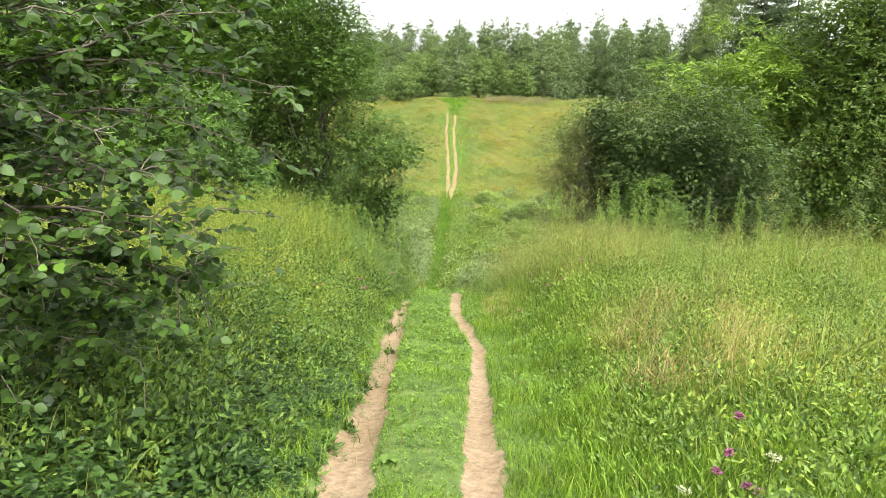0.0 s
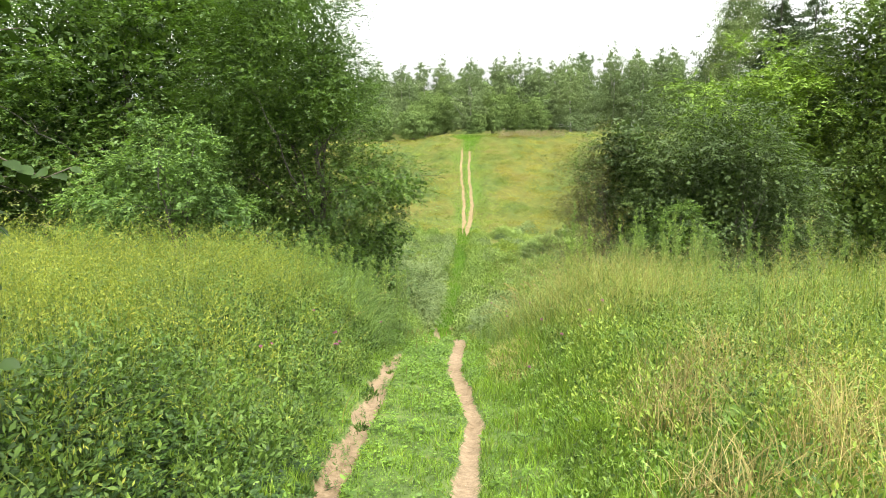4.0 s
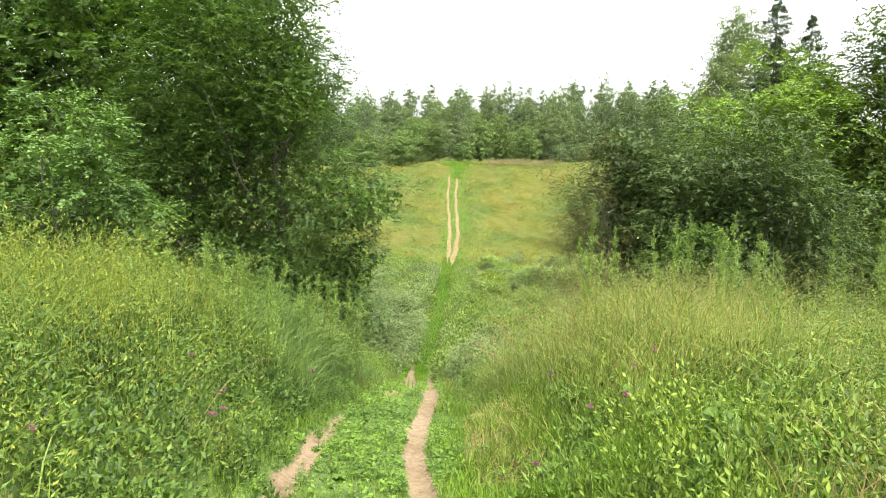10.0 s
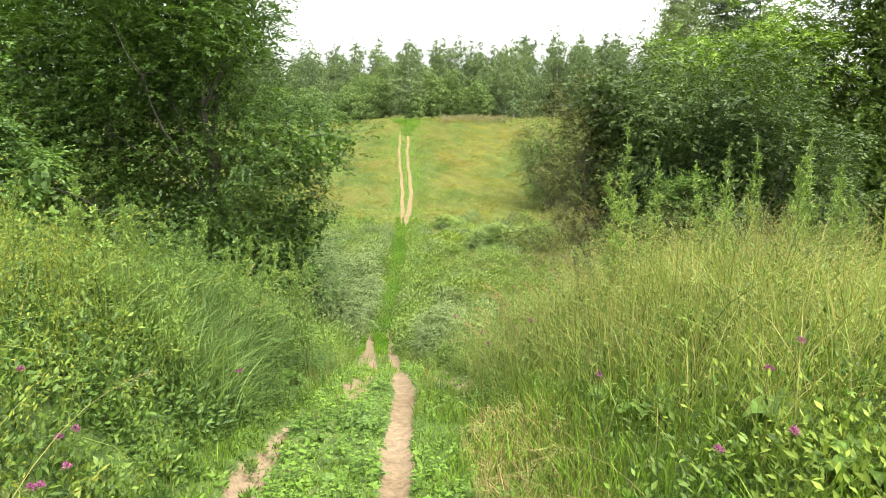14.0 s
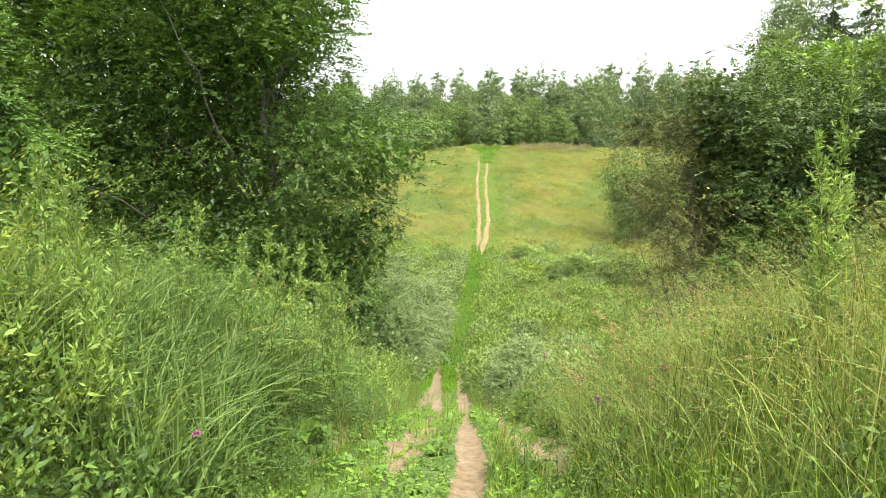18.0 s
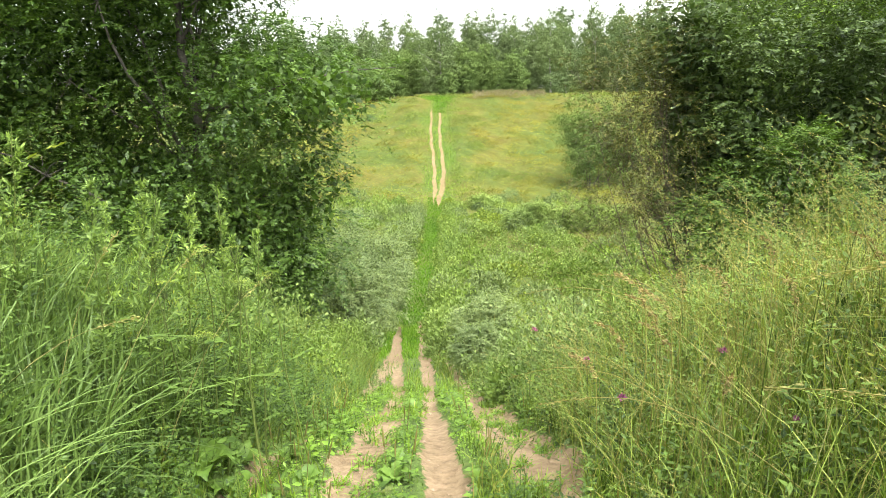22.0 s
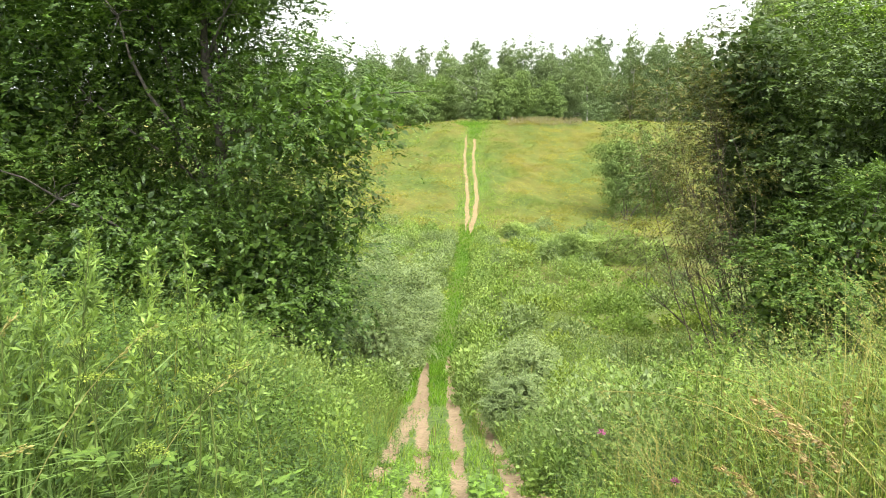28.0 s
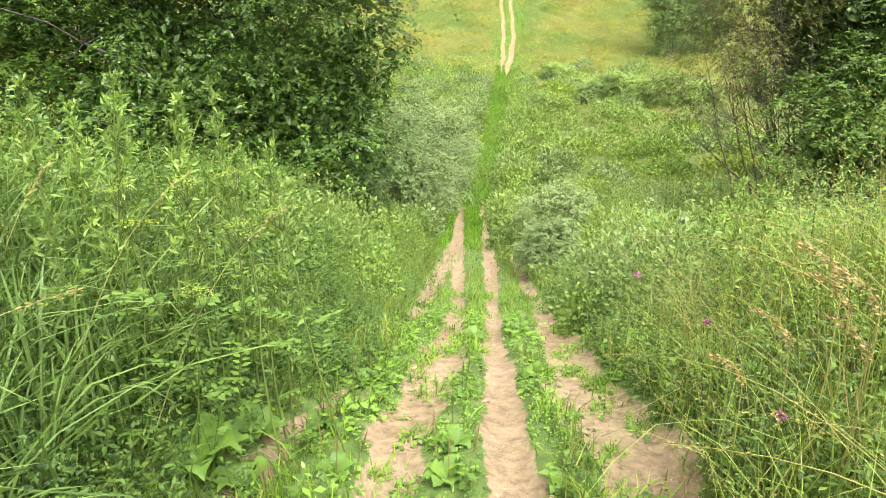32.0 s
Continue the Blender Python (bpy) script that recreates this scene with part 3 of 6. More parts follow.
def tree(name, label, base, height, girth, blobs, puffs, leaves, size, leaf_mat, seed, slim=0.55, limbs=14, bark_mat=None, stems=1, category="tree", shell=0.55, flat=0.75, puff=1.0, far=False, spread_foot=0.12, fine=False, fan=0.6, stray=0.45, gather=0.5, core=0.13):
    """A tree or bush: stems, limbs that reach the foliage, and a crown of separate leaves. Blobs stand in the world."""
    rng = np.random.default_rng(seed)
    top = tagged(new(name), label, category)
    top.location = base
    cs, rs = puffs_in(blobs, puffs, rng, shell, gather)
    cs, rs = cs - np.array(base), rs * puff
    wood = Bag()
    heads = []
    mid = cs.mean(0)
    for s in range(stems):
        many = stems > 1
        aim = cs[rng.integers(len(cs))] if many else mid
        foot = np.array([rng.normal(0, spread_foot) * many, rng.normal(0, spread_foot) * many, -0.25])
        peak = np.array([mid[0] * (0.5 + 0.5 * (fan > 0.8)) + (aim[0] - mid[0]) * fan * many, mid[1] * (0.5 + 0.5 * (fan > 0.8)) + (aim[1] - mid[1]) * fan * many, max(aim[2], height * 0.45) if many else height * rng.uniform(0.7, 0.95)])
        line = wiggle(foot, peak, rng, 9, 0.035)
        stem = tube(line, girth * np.linspace(1, 0.12, 9) * (1.25 - 0.25 * np.minimum(np.arange(9), 1)), 7)
        if far or not many:
            wood.put(*stem)
        else:
            one = Bag()
            one.put(*stem)
            part("stem", one.mesh("stem", bark_mat or M_BARK, True), top)
        heads.append(line)
    pick = rng.choice(len(cs), min(limbs, len(cs)), replace=False)
    for i in pick:
        branch = wood if far else Bag()
        line = heads[rng.integers(stems)]
        want = np.clip(cs[i][2] * rng.uniform(0.3, 0.85), 0.08 * height, 0.85 * height)
        j = int(np.argmin(np.abs(line[:, 2] - want)))
        w = wiggle(line[j], cs[i], rng, 9, 0.06)
        g = girth * (0.6 if fan > 0.9 else 0.36) * (1 - 0.75 * j / 9)
        branch.put(*tube(w, g * np.linspace(1, 0.1, 9), 5))
        if not far:
            for q in np.argsort(((cs - w[5]) ** 2).sum(1))[:5]:
                branch.put(*tube(wiggle(w[5], cs[q], rng, 6, 0.1), g * 0.32 * np.linspace(1, 0.2, 6), 4))
            part("limb", branch.mesh("limb", bark_mat or M_BARK, True), top)
    if wood.n:
        part("trunk", wood.mesh("trunk", bark_mat or M_BARK, True), top)
    if far:
        v, f = crown_leaves(cs, rs, leaves, size, rng, flat, slim, stray=stray, outward=1.0)
    else:
        v, f = spray_leaves(cs, rs, leaves, size, rng, flat, slim)
    if core:
        v2, f2 = inner_leaves(blobs, int(leaves * core), size, slim, rng)
        faces = [np.concatenate([f, f2 + len(v)])]
        v = np.concatenate([v, v2 - np.array(base)])
    else:
        faces = [f]
    part("crown", raw_mesh("crown", v, faces, leaf_mat), top)
    return top


def on_land(x, y, dz=0.0):
    return (x, y, float(land(x, y)) + dz)

# ---- trees and bushes beside the way ----
tree("alder_tree", "tall dark alder with branches drooping over the track", on_land(-5.2, 25.6), 13, 0.17,
     [(-6.0, 25.6, 3.0, 3.0, 3.0, 5.2), (-4.4, 25, 2.4, 1.7, 2, 2.2), (-3.0, 24.3, -0.6, 2.0, 1.7, 1.5), (-1.75, 23.3, -0.5, 1.1, 1.0, 0.8), (-3.5, 23.9, -3.2, 1.7, 1.6, 2.2), (-8.4, 25.2, 0, 3, 2.6, 4), (-5.8, 24.4, -3.0, 2.6, 1.6, 2.4), (-6.4, 26.6, -1.4, 3.2, 1.5, 2.6), (-2.5, 24.0, -2.4, 1.0, 1.0, 1.3), (-2.7, 24.0, -3.9, 0.95, 1.0, 1.2)],
     [420, 170, 190, 70, 220, 300, 250, 200, 90, 80], 235000, 0.084, M_ALDER, 11, limbs=30, puff=1.0, core=0.12)
tree("elder_bush", "dark shady elder bush under the alder", on_land(-4.6, 23.4), 3, 0.05,
     [(-4.4, 23.3, -4.3, 2.2, 1.3, 1.3), (-7.2, 23.2, -3.6, 2.4, 1.4, 1.6), (-10.5, 23.5, -3.4, 2.6, 1.4, 1.9), (-3.4, 23.6, -4.8, 1.1, 1.2, 1.0), (-6, 23.9, -4.4, 3.4, 1.2, 1.6)], [110, 110, 110, 60, 120], 50000, 0.115, M_DARK_LEAF, 31, stems=8, limbs=20, category="bush", puff=1.0, spread_foot=1.2, fan=0.85)
tree("thicket_tree", "wide dark-green thicket tree with trunks in shade", on_land(-12.5, 27), 15, 0.2,
     [(-12.5, 27, 3, 3.6, 3.2, 6), (-11, 24.6, -1.5, 2.8, 2.2, 2.6), (-15.5, 25.5, 2, 3.4, 3.2, 5.5), (-7.0, 28.2, -4.0, 4.4, 1.4, 2.4)], [340, 220, 280, 220], 90000, 0.16, M_DARK_LEAF, 12, limbs=30, puff=1.0, core=0.09)
tree("thicket_tree", "tall thin-crowned tree with dark trunk and sky between the leaves", on_land(-9.5, 31), 18, 0.18,
     [(-9.5, 31, 6, 4, 3, 5.5), (-14.5, 31.5, 7, 4, 3, 5)], [260, 240], 42000, 0.19, M_DARK_LEAF, 17, limbs=30, puff=1.0)
tree("thicket_tree", "tall dark tree closing the wood's edge", on_land(-19, 27), 17, 0.2,
     [(-19, 26, 2, 4, 3.5, 7), (-18, 21, -1, 3, 3, 3.5)], [240, 150], 38000, 0.2, M_DARK_LEAF, 18, limbs=24, puff=1.0)
tree("sapling_bush", "light green young alder bush before the dark trees", on_land(-6.2, 16.9), 4.2, 0.05,
     [(-6.0, 16.7, 0.2, 0.95, 0.9, 1.6), (-7.5, 16.7, -0.4, 1.15, 0.9, 1.2), (-5.0, 16.7, -0.9, 0.7, 0.8, 1.0)], [110, 90, 50], 26000, 0.075, M_SAPLING, 13, gather=0.8, core=0.05, flat=1.2, stems=5, limbs=24, category="bush", puff=1.0)
tree("willow_bush", "broad rounded dark willow bush at the slope's foot", on_land(9.0, 27.6), 9, 0.12,
     [(9.0, 27.5, -1.4, 3.6, 2.8, 4.0), (6.6, 27, -1.0, 2.0, 2.2, 3.3), (11.6, 28, -2.4, 2.3, 2.4, 3.5), (8.5, 26, -4.4, 3.2, 1.6, 1.8), (5.9, 27.0, 0.6, 1.3, 1.6, 1.6)], [560, 230, 260, 240, 90], 146000, 0.092, M_WILLOW_LEAF, 14, stems=7, limbs=40, category="bush", puff=1.0, spread_foot=0.6)
tree("apple_bush", "leafy green bush with clear pale leaf tips", on_land(7.0, 24.6), 4.2, 0.06,
     [(7.1, 24.8, -3.0, 1.6, 1.3, 1.7), (5.9, 24.6, -3.8, 1.0, 1.0, 1.2)], [150, 70], 30000, 0.08, M_MID_LEAF, 19, stems=5, limbs=22, category="bush", puff=1.0, spread_foot=0.3)
tree("twiggy_bush", "half-bare brown bush with thin dry branches and few olive leaves", on_land(6.5, 26.9), 6.5, 0.018,
     [(4.3, 27.2, -0.6, 1.2, 1.3, 1.6), (4.4, 26.8, -2.7, 1.2, 1.3, 1.3), (5.2, 27.2, 0.4, 1.2, 1.4, 1.3), (3.6, 26.8, -3.4, 0.9, 0.8, 0.5), (5.3, 26.8, -1.4, 1.2, 1.2, 2.0)], [150, 110, 100, 24, 120], 36000, 0.05, M_OLIVE_LEAF, 20, stems=15, limbs=150, fan=1.0, gather=0.3, core=0.0, bark_mat=M_TWIG, category="bush", puff=1.0, spread_foot=0.5)
tree("bright_willow", "fresh yellow-green rounded willow behind the dark bush", on_land(13.5, 33.5), 12, 0.14,
     [(13.2, 33.2, 1.3, 3.1, 3, 3.8), (15.4, 34, 0.9, 2.8, 3, 3.6), (10.8, 33, 0.3, 2, 2.4, 3.3)], [300, 220, 160], 60000, 0.13, M_BRIGHT_LEAF, 15, gather=0.75, stems=4, limbs=26, puff=1.0, spread_foot=0.5)
tree("edge_tree", "tall dark leafy tree on the meadow's edge", on_land(17.6, 31.5), 17, 0.2,
     [(17.6, 31.5, 2.0, 2.7, 2.6, 8.0), (16.4, 30.3, -3, 2.0, 2.0, 3.6), (20.5, 33, 3, 3, 3, 7)], [420, 180, 260], 90000, 0.145, M_EDGE_LEAF, 16, limbs=34, puff=1.0)
tree("edge_tree", "broad leafy tree that closes the meadow's edge", on_land(23.0, 31.5), 15, 0.2,
     [(22.6, 31.0, -0.5, 3.2, 2.6, 6.5), (26.5, 32, 1.5, 3.6, 3, 8), (20.2, 30.6, -4.0, 2.6, 1.8, 3.0)], [300, 260, 150], 52000, 0.17, M_EDGE_LEAF, 23, limbs=24, puff=1.0)
tree("hazel_bush", "grey-green rounded bush at the far hill's foot", on_land(13.0, 70), 7.0, 0.06,
     [(12.4, 70, -3.8, 2.3, 1.8, 4.4), (15.4, 70.5, -4.2, 2.5, 1.6, 4.2)], [190, 160], 16000, 0.17, M_HAZY_BUSH_LEAF, 22, stems=5, limbs=16, category="bush", puff=1.0, gather=0.1, core=0.2, far=True)
for sx, sy, sh, sr in ((-1.95, 29.4, 2.5, 0.8), (-2.9, 30.8, 3.2, 1.1), (-2.05, 33.2, 3.7, 1.05), (-2.2, 26.9, 2.0, 0.8), (-1.95, 36.6, 3.5, 0.95), (-3.3, 34.8, 4.1, 1.4), (-3.4, 38.6, 3.6, 1.5), (-5.2, 36.5, 3.6, 1.5)):
    z0 = float(land(sx, sy))
    tree("grey_willow_shrub", "grey-green willow shrub beside the track", (sx, sy, z0), sh, 0.03,
         [(sx, sy, z0 + sh * 0.5, sr, sr, sh * 0.5)], [110], 10000, 0.072, M_GREY_LEAF, int(sy * 10), stems=6, limbs=14, category="shrub", puff=1.0, slim=0.4, gather=0.25, core=0.1)
for sx, sy, sh, sr in ((1.05, 24.0, 1.35, 0.75), (0.75, 21.6, 0.9, 0.4), (5.2, 54.5, 1.5, 1.1), (6.7, 54.7, 1.8, 1.2), (8.0, 54.9, 1.5, 1.0), (9.6, 54, 1.7, 1.3), (11.2, 53.6, 1.5, 1.2), (3.5, 63.5, 1.1, 1.3)):
    z0 = float(land(sx, sy))
    tree("low_shrub", "low grey-green shrub standing in the grass", (sx, sy, z0), sh, 0.02,
         [(sx, sy, z0 + sh * 0.5, sr, sr * 0.8, sh * 0.5)], [90], 12000, 0.05 if sy < 40 else 0.11, M_GREY_LEAF if sy < 40 else M_NETTLE, int(sy + sx * 3), stems=5, limbs=10, category="shrub", puff=1.0, slim=0.4, gather=0.0, core=0.15, shell=0.3)

# ---- the far crest ----
rngu = np.random.default_rng(8)
nu = 26000
ux, uy = rngu.uniform(-70, 75, nu), rngu.uniform(126, 168, nu)
uz = land(ux, uy) + rngu.uniform(0, 1, nu) ** 0.8 * (6.5 + 2.5 * np.sin(ux * 0.31) * np.sin(uy * 0.2 + ux * 0.11))
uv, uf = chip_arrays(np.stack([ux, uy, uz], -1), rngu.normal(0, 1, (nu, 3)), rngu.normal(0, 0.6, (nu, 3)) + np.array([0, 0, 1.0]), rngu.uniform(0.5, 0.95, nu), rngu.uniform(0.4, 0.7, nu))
tagged(new("far_wood", raw_mesh("far_wood", uv, [uf], M_HAZY_CREST_LEAF)), "dense leafy undergrowth filling the far wood, greyed for haze", "wood", kind="stuff")

for bx, by, bh, br in ((-8.2, 100, 5.0, 2.75), (-6.6, 107, 7.2, 3.2), (3.2, 105, 7.0, 2.1), (6.6, 111, 7.4, 2.4), (9.7, 103, 5.9, 2.3), (-4.2, 110.5, 7.8, 2.5), (-13.5, 104, 5.6, 2.6), (0.9, 102.5, 3.4, 1.5)):
    z0 = float(land(bx, by))
    tree("round_bush", "round dark green bush on the hill crest, haze in its colour", (bx, by, z0), bh, 0.09,
         [(bx, by, z0 + bh * 0.46, br, br, bh * 0.54), (bx, by, z0 + bh * 0.18, br * 0.92, br * 0.92, bh * 0.2)], [130, 60], 12000, 0.17, M_HAZY_BUSH_LEAF, int(by + bx), stems=4, limbs=10, category="bush", puff=0.7, far=True, gather=0.4, core=0.25, spread_foot=0.3)
rngf = np.random.default_rng(5)
protos = []
for k in range(7):
    hh = 11.5 + 0.45 * k
    wd = (1.0, 1.25, 0.85, 1.15, 1.35, 0.95, 1.1)[k]
    protos.append(tree("birch_tree", "slender birch in the far wood on the crest, haze in its leaf colour", (0, 0, 0), hh, 0.14,
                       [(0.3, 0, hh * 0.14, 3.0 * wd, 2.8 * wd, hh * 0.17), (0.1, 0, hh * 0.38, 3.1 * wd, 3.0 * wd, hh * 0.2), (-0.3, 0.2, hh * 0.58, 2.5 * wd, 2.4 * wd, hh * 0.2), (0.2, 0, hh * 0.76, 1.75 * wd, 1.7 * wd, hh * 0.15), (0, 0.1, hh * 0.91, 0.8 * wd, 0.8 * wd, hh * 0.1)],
                       [80, 80, 80, 60, 30], 12000, 0.18, M_HAZY_BIRCH_LEAF, 40 + k, limbs=9, far=True, stray=0.3, puff=1.0, slim=0.7, bark_mat=M_BIRCH, gather=0.6, core=0.15))
spruce_proto = None
spots = [(-0.1, 105, 3, 0.94), (15.5, 108, 1, 0.97), (-14.4, 112, 4, 0.9), (-20, 110, 1, 0.95), (-8.9, 127, 3, 1.0), (-12.3, 127, 0, 1.1), (-5, 125, 6, 1.0), (4.6, 124, 2, 1.0), (8.6, 124, 6, 0.98), (12.0, 123, 0, 1.0), (19.5, 118, 3, 0.8), (34.6, 104, 4, 1.0), (52, 108, 1, 1.2), (27, 112, 3, 0.95), (31, 116, 2, 1.1)]
for yy, n, wide in ((121, 15, 42), (126, 19, 44), (133, 20, 48)):
    for i in range(n):
        x = -wide + 2 * wide * (i + rngf.uniform(0.05, 0.95)) / n
        if yy == 121 and -9 < x < 15:
            continue
        spots.append((x, yy + rngf.uniform(-4, 4), int(rngf.integers(7)), rngf.uniform(0.8, 1.0) * (1 + 0.0045 * np.clip(x, -10, 60))))
used = set()
for x, y, k, s in spots:
    m = Matrix.Translation(on_land(x, y, -0.1)) @ pose(0, 0, 0, 0, 0, rngf.uniform(0, 360))
    thing = protos[k] if k not in used else copy_thing(protos[k], m)
    used.add(k)
    thing.matrix_basis = m
    thing.scale = (s, s, s * rngf.uniform(0.92, 1.05))


def spruce(base, height, seed):
    rng = np.random.default_rng(seed)
    top = tagged(new("spruce_tree"), "tall dark spruce with a pointed top", "tree")
    top.location = base
    wood = Bag()
    wood.put(*tube(np.array([[0, 0, -0.3], [0, 0, height * 0.5], [0, 0, height]]), [0.25, 0.15, 0.02], 7))
    part("trunk", wood.mesh("trunk", M_BARK, True), top)
    n = 20000
    arm = rng.integers(0, 260, n)
    au, aa = rng.uniform(0, 1, 260), rng.uniform(0, 6.28, 260)
    u = 1 - (1 - 0.06) * (1 - au[arm]) ** 1.0
    reach = (1.03 - u) * height * 0.42 * (0.75 + 0.5 * rng.random(260))[arm]
    q = rng.uniform(0, 1, n) ** 0.7
    a = aa[arm] + rng.normal(0, 0.12, n)
    r = reach * q
    p = np.stack([np.cos(a) * r, np.sin(a) * r, u * height - r * 0.3 + 0.25 * r * q + rng.normal(0, 0.12, n)], -1)
    d = np.stack([np.cos(a), np.sin(a), np.full(n, -0.7)], -1) + rng.normal(0, 0.45, (n, 3))
    L = rng.uniform(0.6, 1.2, n) * (0.5 * (1.0 - u) + 0.22)
    v, f = chip_arrays(p, d, rng.normal(0, 0.6, (n, 3)) + np.array([0, 0, 1.0]), L, L * 0.45)
    part("crown", raw_mesh("crown", v, [f], M_SPRUCE), top)


tree("birch_tree", "tall pale birch, haze in its leaf colour, beside the spruces on the wood's edge", on_land(37.8, 101), 22, 0.2,
     [(37.8, 101, 16.5, 3.8, 3.6, 6.0), (36.4, 101, 12, 3.6, 3.4, 5)], [190, 170], 22000, 0.2, M_HAZY_PALE_BIRCH, 58, limbs=16, far=True, stray=0.3, puff=1.0, slim=0.7, bark_mat=M_BIRCH, gather=0.3, core=0.15)
spruce(on_land(43.0, 101), 23, 1)
spruce(on_land(48.2, 102), 20.8, 2)
spruce(on_land(45.5, 106), 18.5, 3)

# ---- the leafy tree that hangs over the start of the track ----
def broad_leaves(p, axis, normal, length):
    """Rounded leaves with a pointed tip and a sunken midrib: nine corners, four quads each."""
    axis = unit(axis)
    side = unit(np.cross(axis, normal))
    nor = np.cross(side, axis)
    L = length[:, None]
    rows = []
    for t, w, d in ((0.0, 0.0, 0.0), (0.16, 0.29, 0.0), (0.46, 0.41, -0.02), (0.8, 0.25, -0.07), (1.0, 0.0, -0.13)):
        c = p + axis * L * t + nor * L * d
        if w == 0:
            rows.append(c)
        else:
            rows += [c + side * L * w + nor * L * 0.07, c, c - side * L * w + nor * L * 0.07]
    v = np.stack(rows, 1).reshape(-1, 3)
    i = np.arange(len(p))[:, None] * 11
    quads = np.concatenate([i + np.array([q]) for q in ([1, 4, 5, 2], [2, 5, 6, 3], [4, 7, 8, 5], [5, 8, 9, 6])])
    tris = np.concatenate([i + np.array([q]) for q in ([0, 1, 2], [0, 2, 3], [7, 10, 8], [8, 10, 9])])
    return v, quads, tris


def overhanging_tree():
    rng = np.random.default_rng(77)
    base = np.array(on_land(-3.5, 3.6))
    top = tagged(new("hazel_tree"), "broad-leaved hazel with leafy boughs hanging over the verge", "tree")
    top.location = base
    trunk = wiggle(np.array([0, 0, -0.2]), np.array([0.2, 0.3, 5.5]), rng, 9, 0.03)
    wood = Bag()
    wood.put(*tube(trunk, 0.09 * np.linspace(1, 0.3, 9), 8))
    part("trunk", wood.mesh("trunk", M_BARK, True), top)
    leaf = Bag()
    tips = [(-0.95, 3.55, 1.62), (-1.0, 3.3, 1.95), (-1.05, 3.7, 1.28), (-1.2, 3.2, 1.02), (-1.3, 3.3, 0.72), (-1.5, 3.1, 0.55), (-1.0, 3.5, 2.3), (-1.3, 3.4, 2.7),
            (-1.6, 3.0, 1.4), (-1.7, 3.3, 1.9), (-1.9, 2.9, 0.8), (-1.8, 3.6, 2.5), (-2.0, 3.2, 1.1), (-2.2, 3.0, 1.7), (-2.3, 3.4, 0.6), (-2.0, 3.9, 2.9), (-1.4, 4.2, 2.1), (-1.5, 4.3, 1.5),
            (-1.45, 4.0, 1.0), (-2.5, 3.9, 1.3), (-2.6, 4.3, 2.1), (-2.1, 4.5, 0.9), (-1.25, 3.9, 1.75), (-1.15, 3.9, 2.5), (-1.9, 4.6, 1.6), (-2.2, 4.2, 0.7), (-1.7, 4.6, 1.1), (-2.8, 3.1, 1.1), (-2.6, 2.9, 2.2), (-2.4, 4.7, 2.6), (-1.9, 2.7, 1.3), (-2.0, 2.6, 2.0), (-1.5, 3.9, 0.75), (-1.8, 3.5, 0.45), (-1.45, 3.3, 0.42), (-1.7, 3.2, 0.32), (-1.35, 3.5, 0.58), (-1.95, 3.4, 0.28), (-1.6, 3.6, 0.62), (-2.2, 3.1, 0.4), (-2.1, 2.8, 0.9), (-2.4, 3.0, 0.75), (-1.75, 3.0, 0.95), (-1.5, 3.2, 1.2)]
    for k, tip in enumerate(tips):
        tip = np.array(tip) - base
        h = np.clip(tip[2] * 0.75, 0.5, 4.5)
        root = np.array([np.interp(h, trunk[:, 2], trunk[:, c]) for c in range(3)])
        bough = wiggle(root, tip, rng, 12, 0.06)
        bough[:, 2] += 0.25 * np.sin(np.linspace(0, np.pi, 12))
        b = Bag()
        b.put(*tube(bough, 0.016 * np.linspace(1, 0.15, 12), 5))
        runs = [bough]
        for j in range(2, 12):
            for s in range(3):
                side = np.array([rng.uniform(-0.1, 0.42), rng.uniform(-0.45, 0.35), rng.uniform(-0.26, 0.16)])
                tw = wiggle(bough[j], bough[j] + side * rng.uniform(0.5, 1.0), rng, 6, 0.1)
                b.put(*tube(tw, 0.004 * np.linspace(1, 0.4, 6), 4))
                runs.append(tw)
        part("bough", b.mesh("bough", M_TWIG, True), top)
        for run in runs:
            n = int(rng.integers(8, 13)) if run is not bough else 22
            t = np.linspace(0.25, 1, n)
            p = np.stack([np.interp(t, np.linspace(0, 1, len(run)), run[:, c]) for c in range(3)], -1)
            d = unit(run[-1] - run[0])
            across = np.cross(d, [0, 0, 1.0]) * np.where(np.arange(n) % 2, 1, -1)[:, None]
            ax = across + d * rng.uniform(0.2, 0.9, (n, 1)) + np.array([0, 0, -1.0]) * rng.uniform(0.0, 0.45, (n, 1)) + rng.normal(0, 0.25, (n, 3))
            L = rng.uniform(0.035, 0.075, n)
            leaf.put(*broad_leaves(p, ax, rng.normal(0, 0.4, (n, 3)) + np.array([0, -0.25, 1.0]), L))
    part("crown", leaf.mesh("crown", M_HAZEL), top)


M_HAZEL = foliage("hazel_leaves", (0.028, 0.058, 0.012), (0.06, 0.115, 0.024), (0.15, 0.28, 0.035), 0.88, 2.5, 0.5, 0.35, 0.3)
overhanging_tree()

# ---- the growth on the ground ----
def sown(x0, x1, y0, y1, n, rng, keep=None):
    x, y = rng.uniform(x0, x1, n), rng.uniform(y0, y1, n)
    if keep is not None:
        k = keep(x, y) > rng.random(n)
        x, y = x[k], y[k]
    return x, y


def roots(x, y, sink=0.02):
    return np.stack([x, y, land(x, y) - sink], -1)


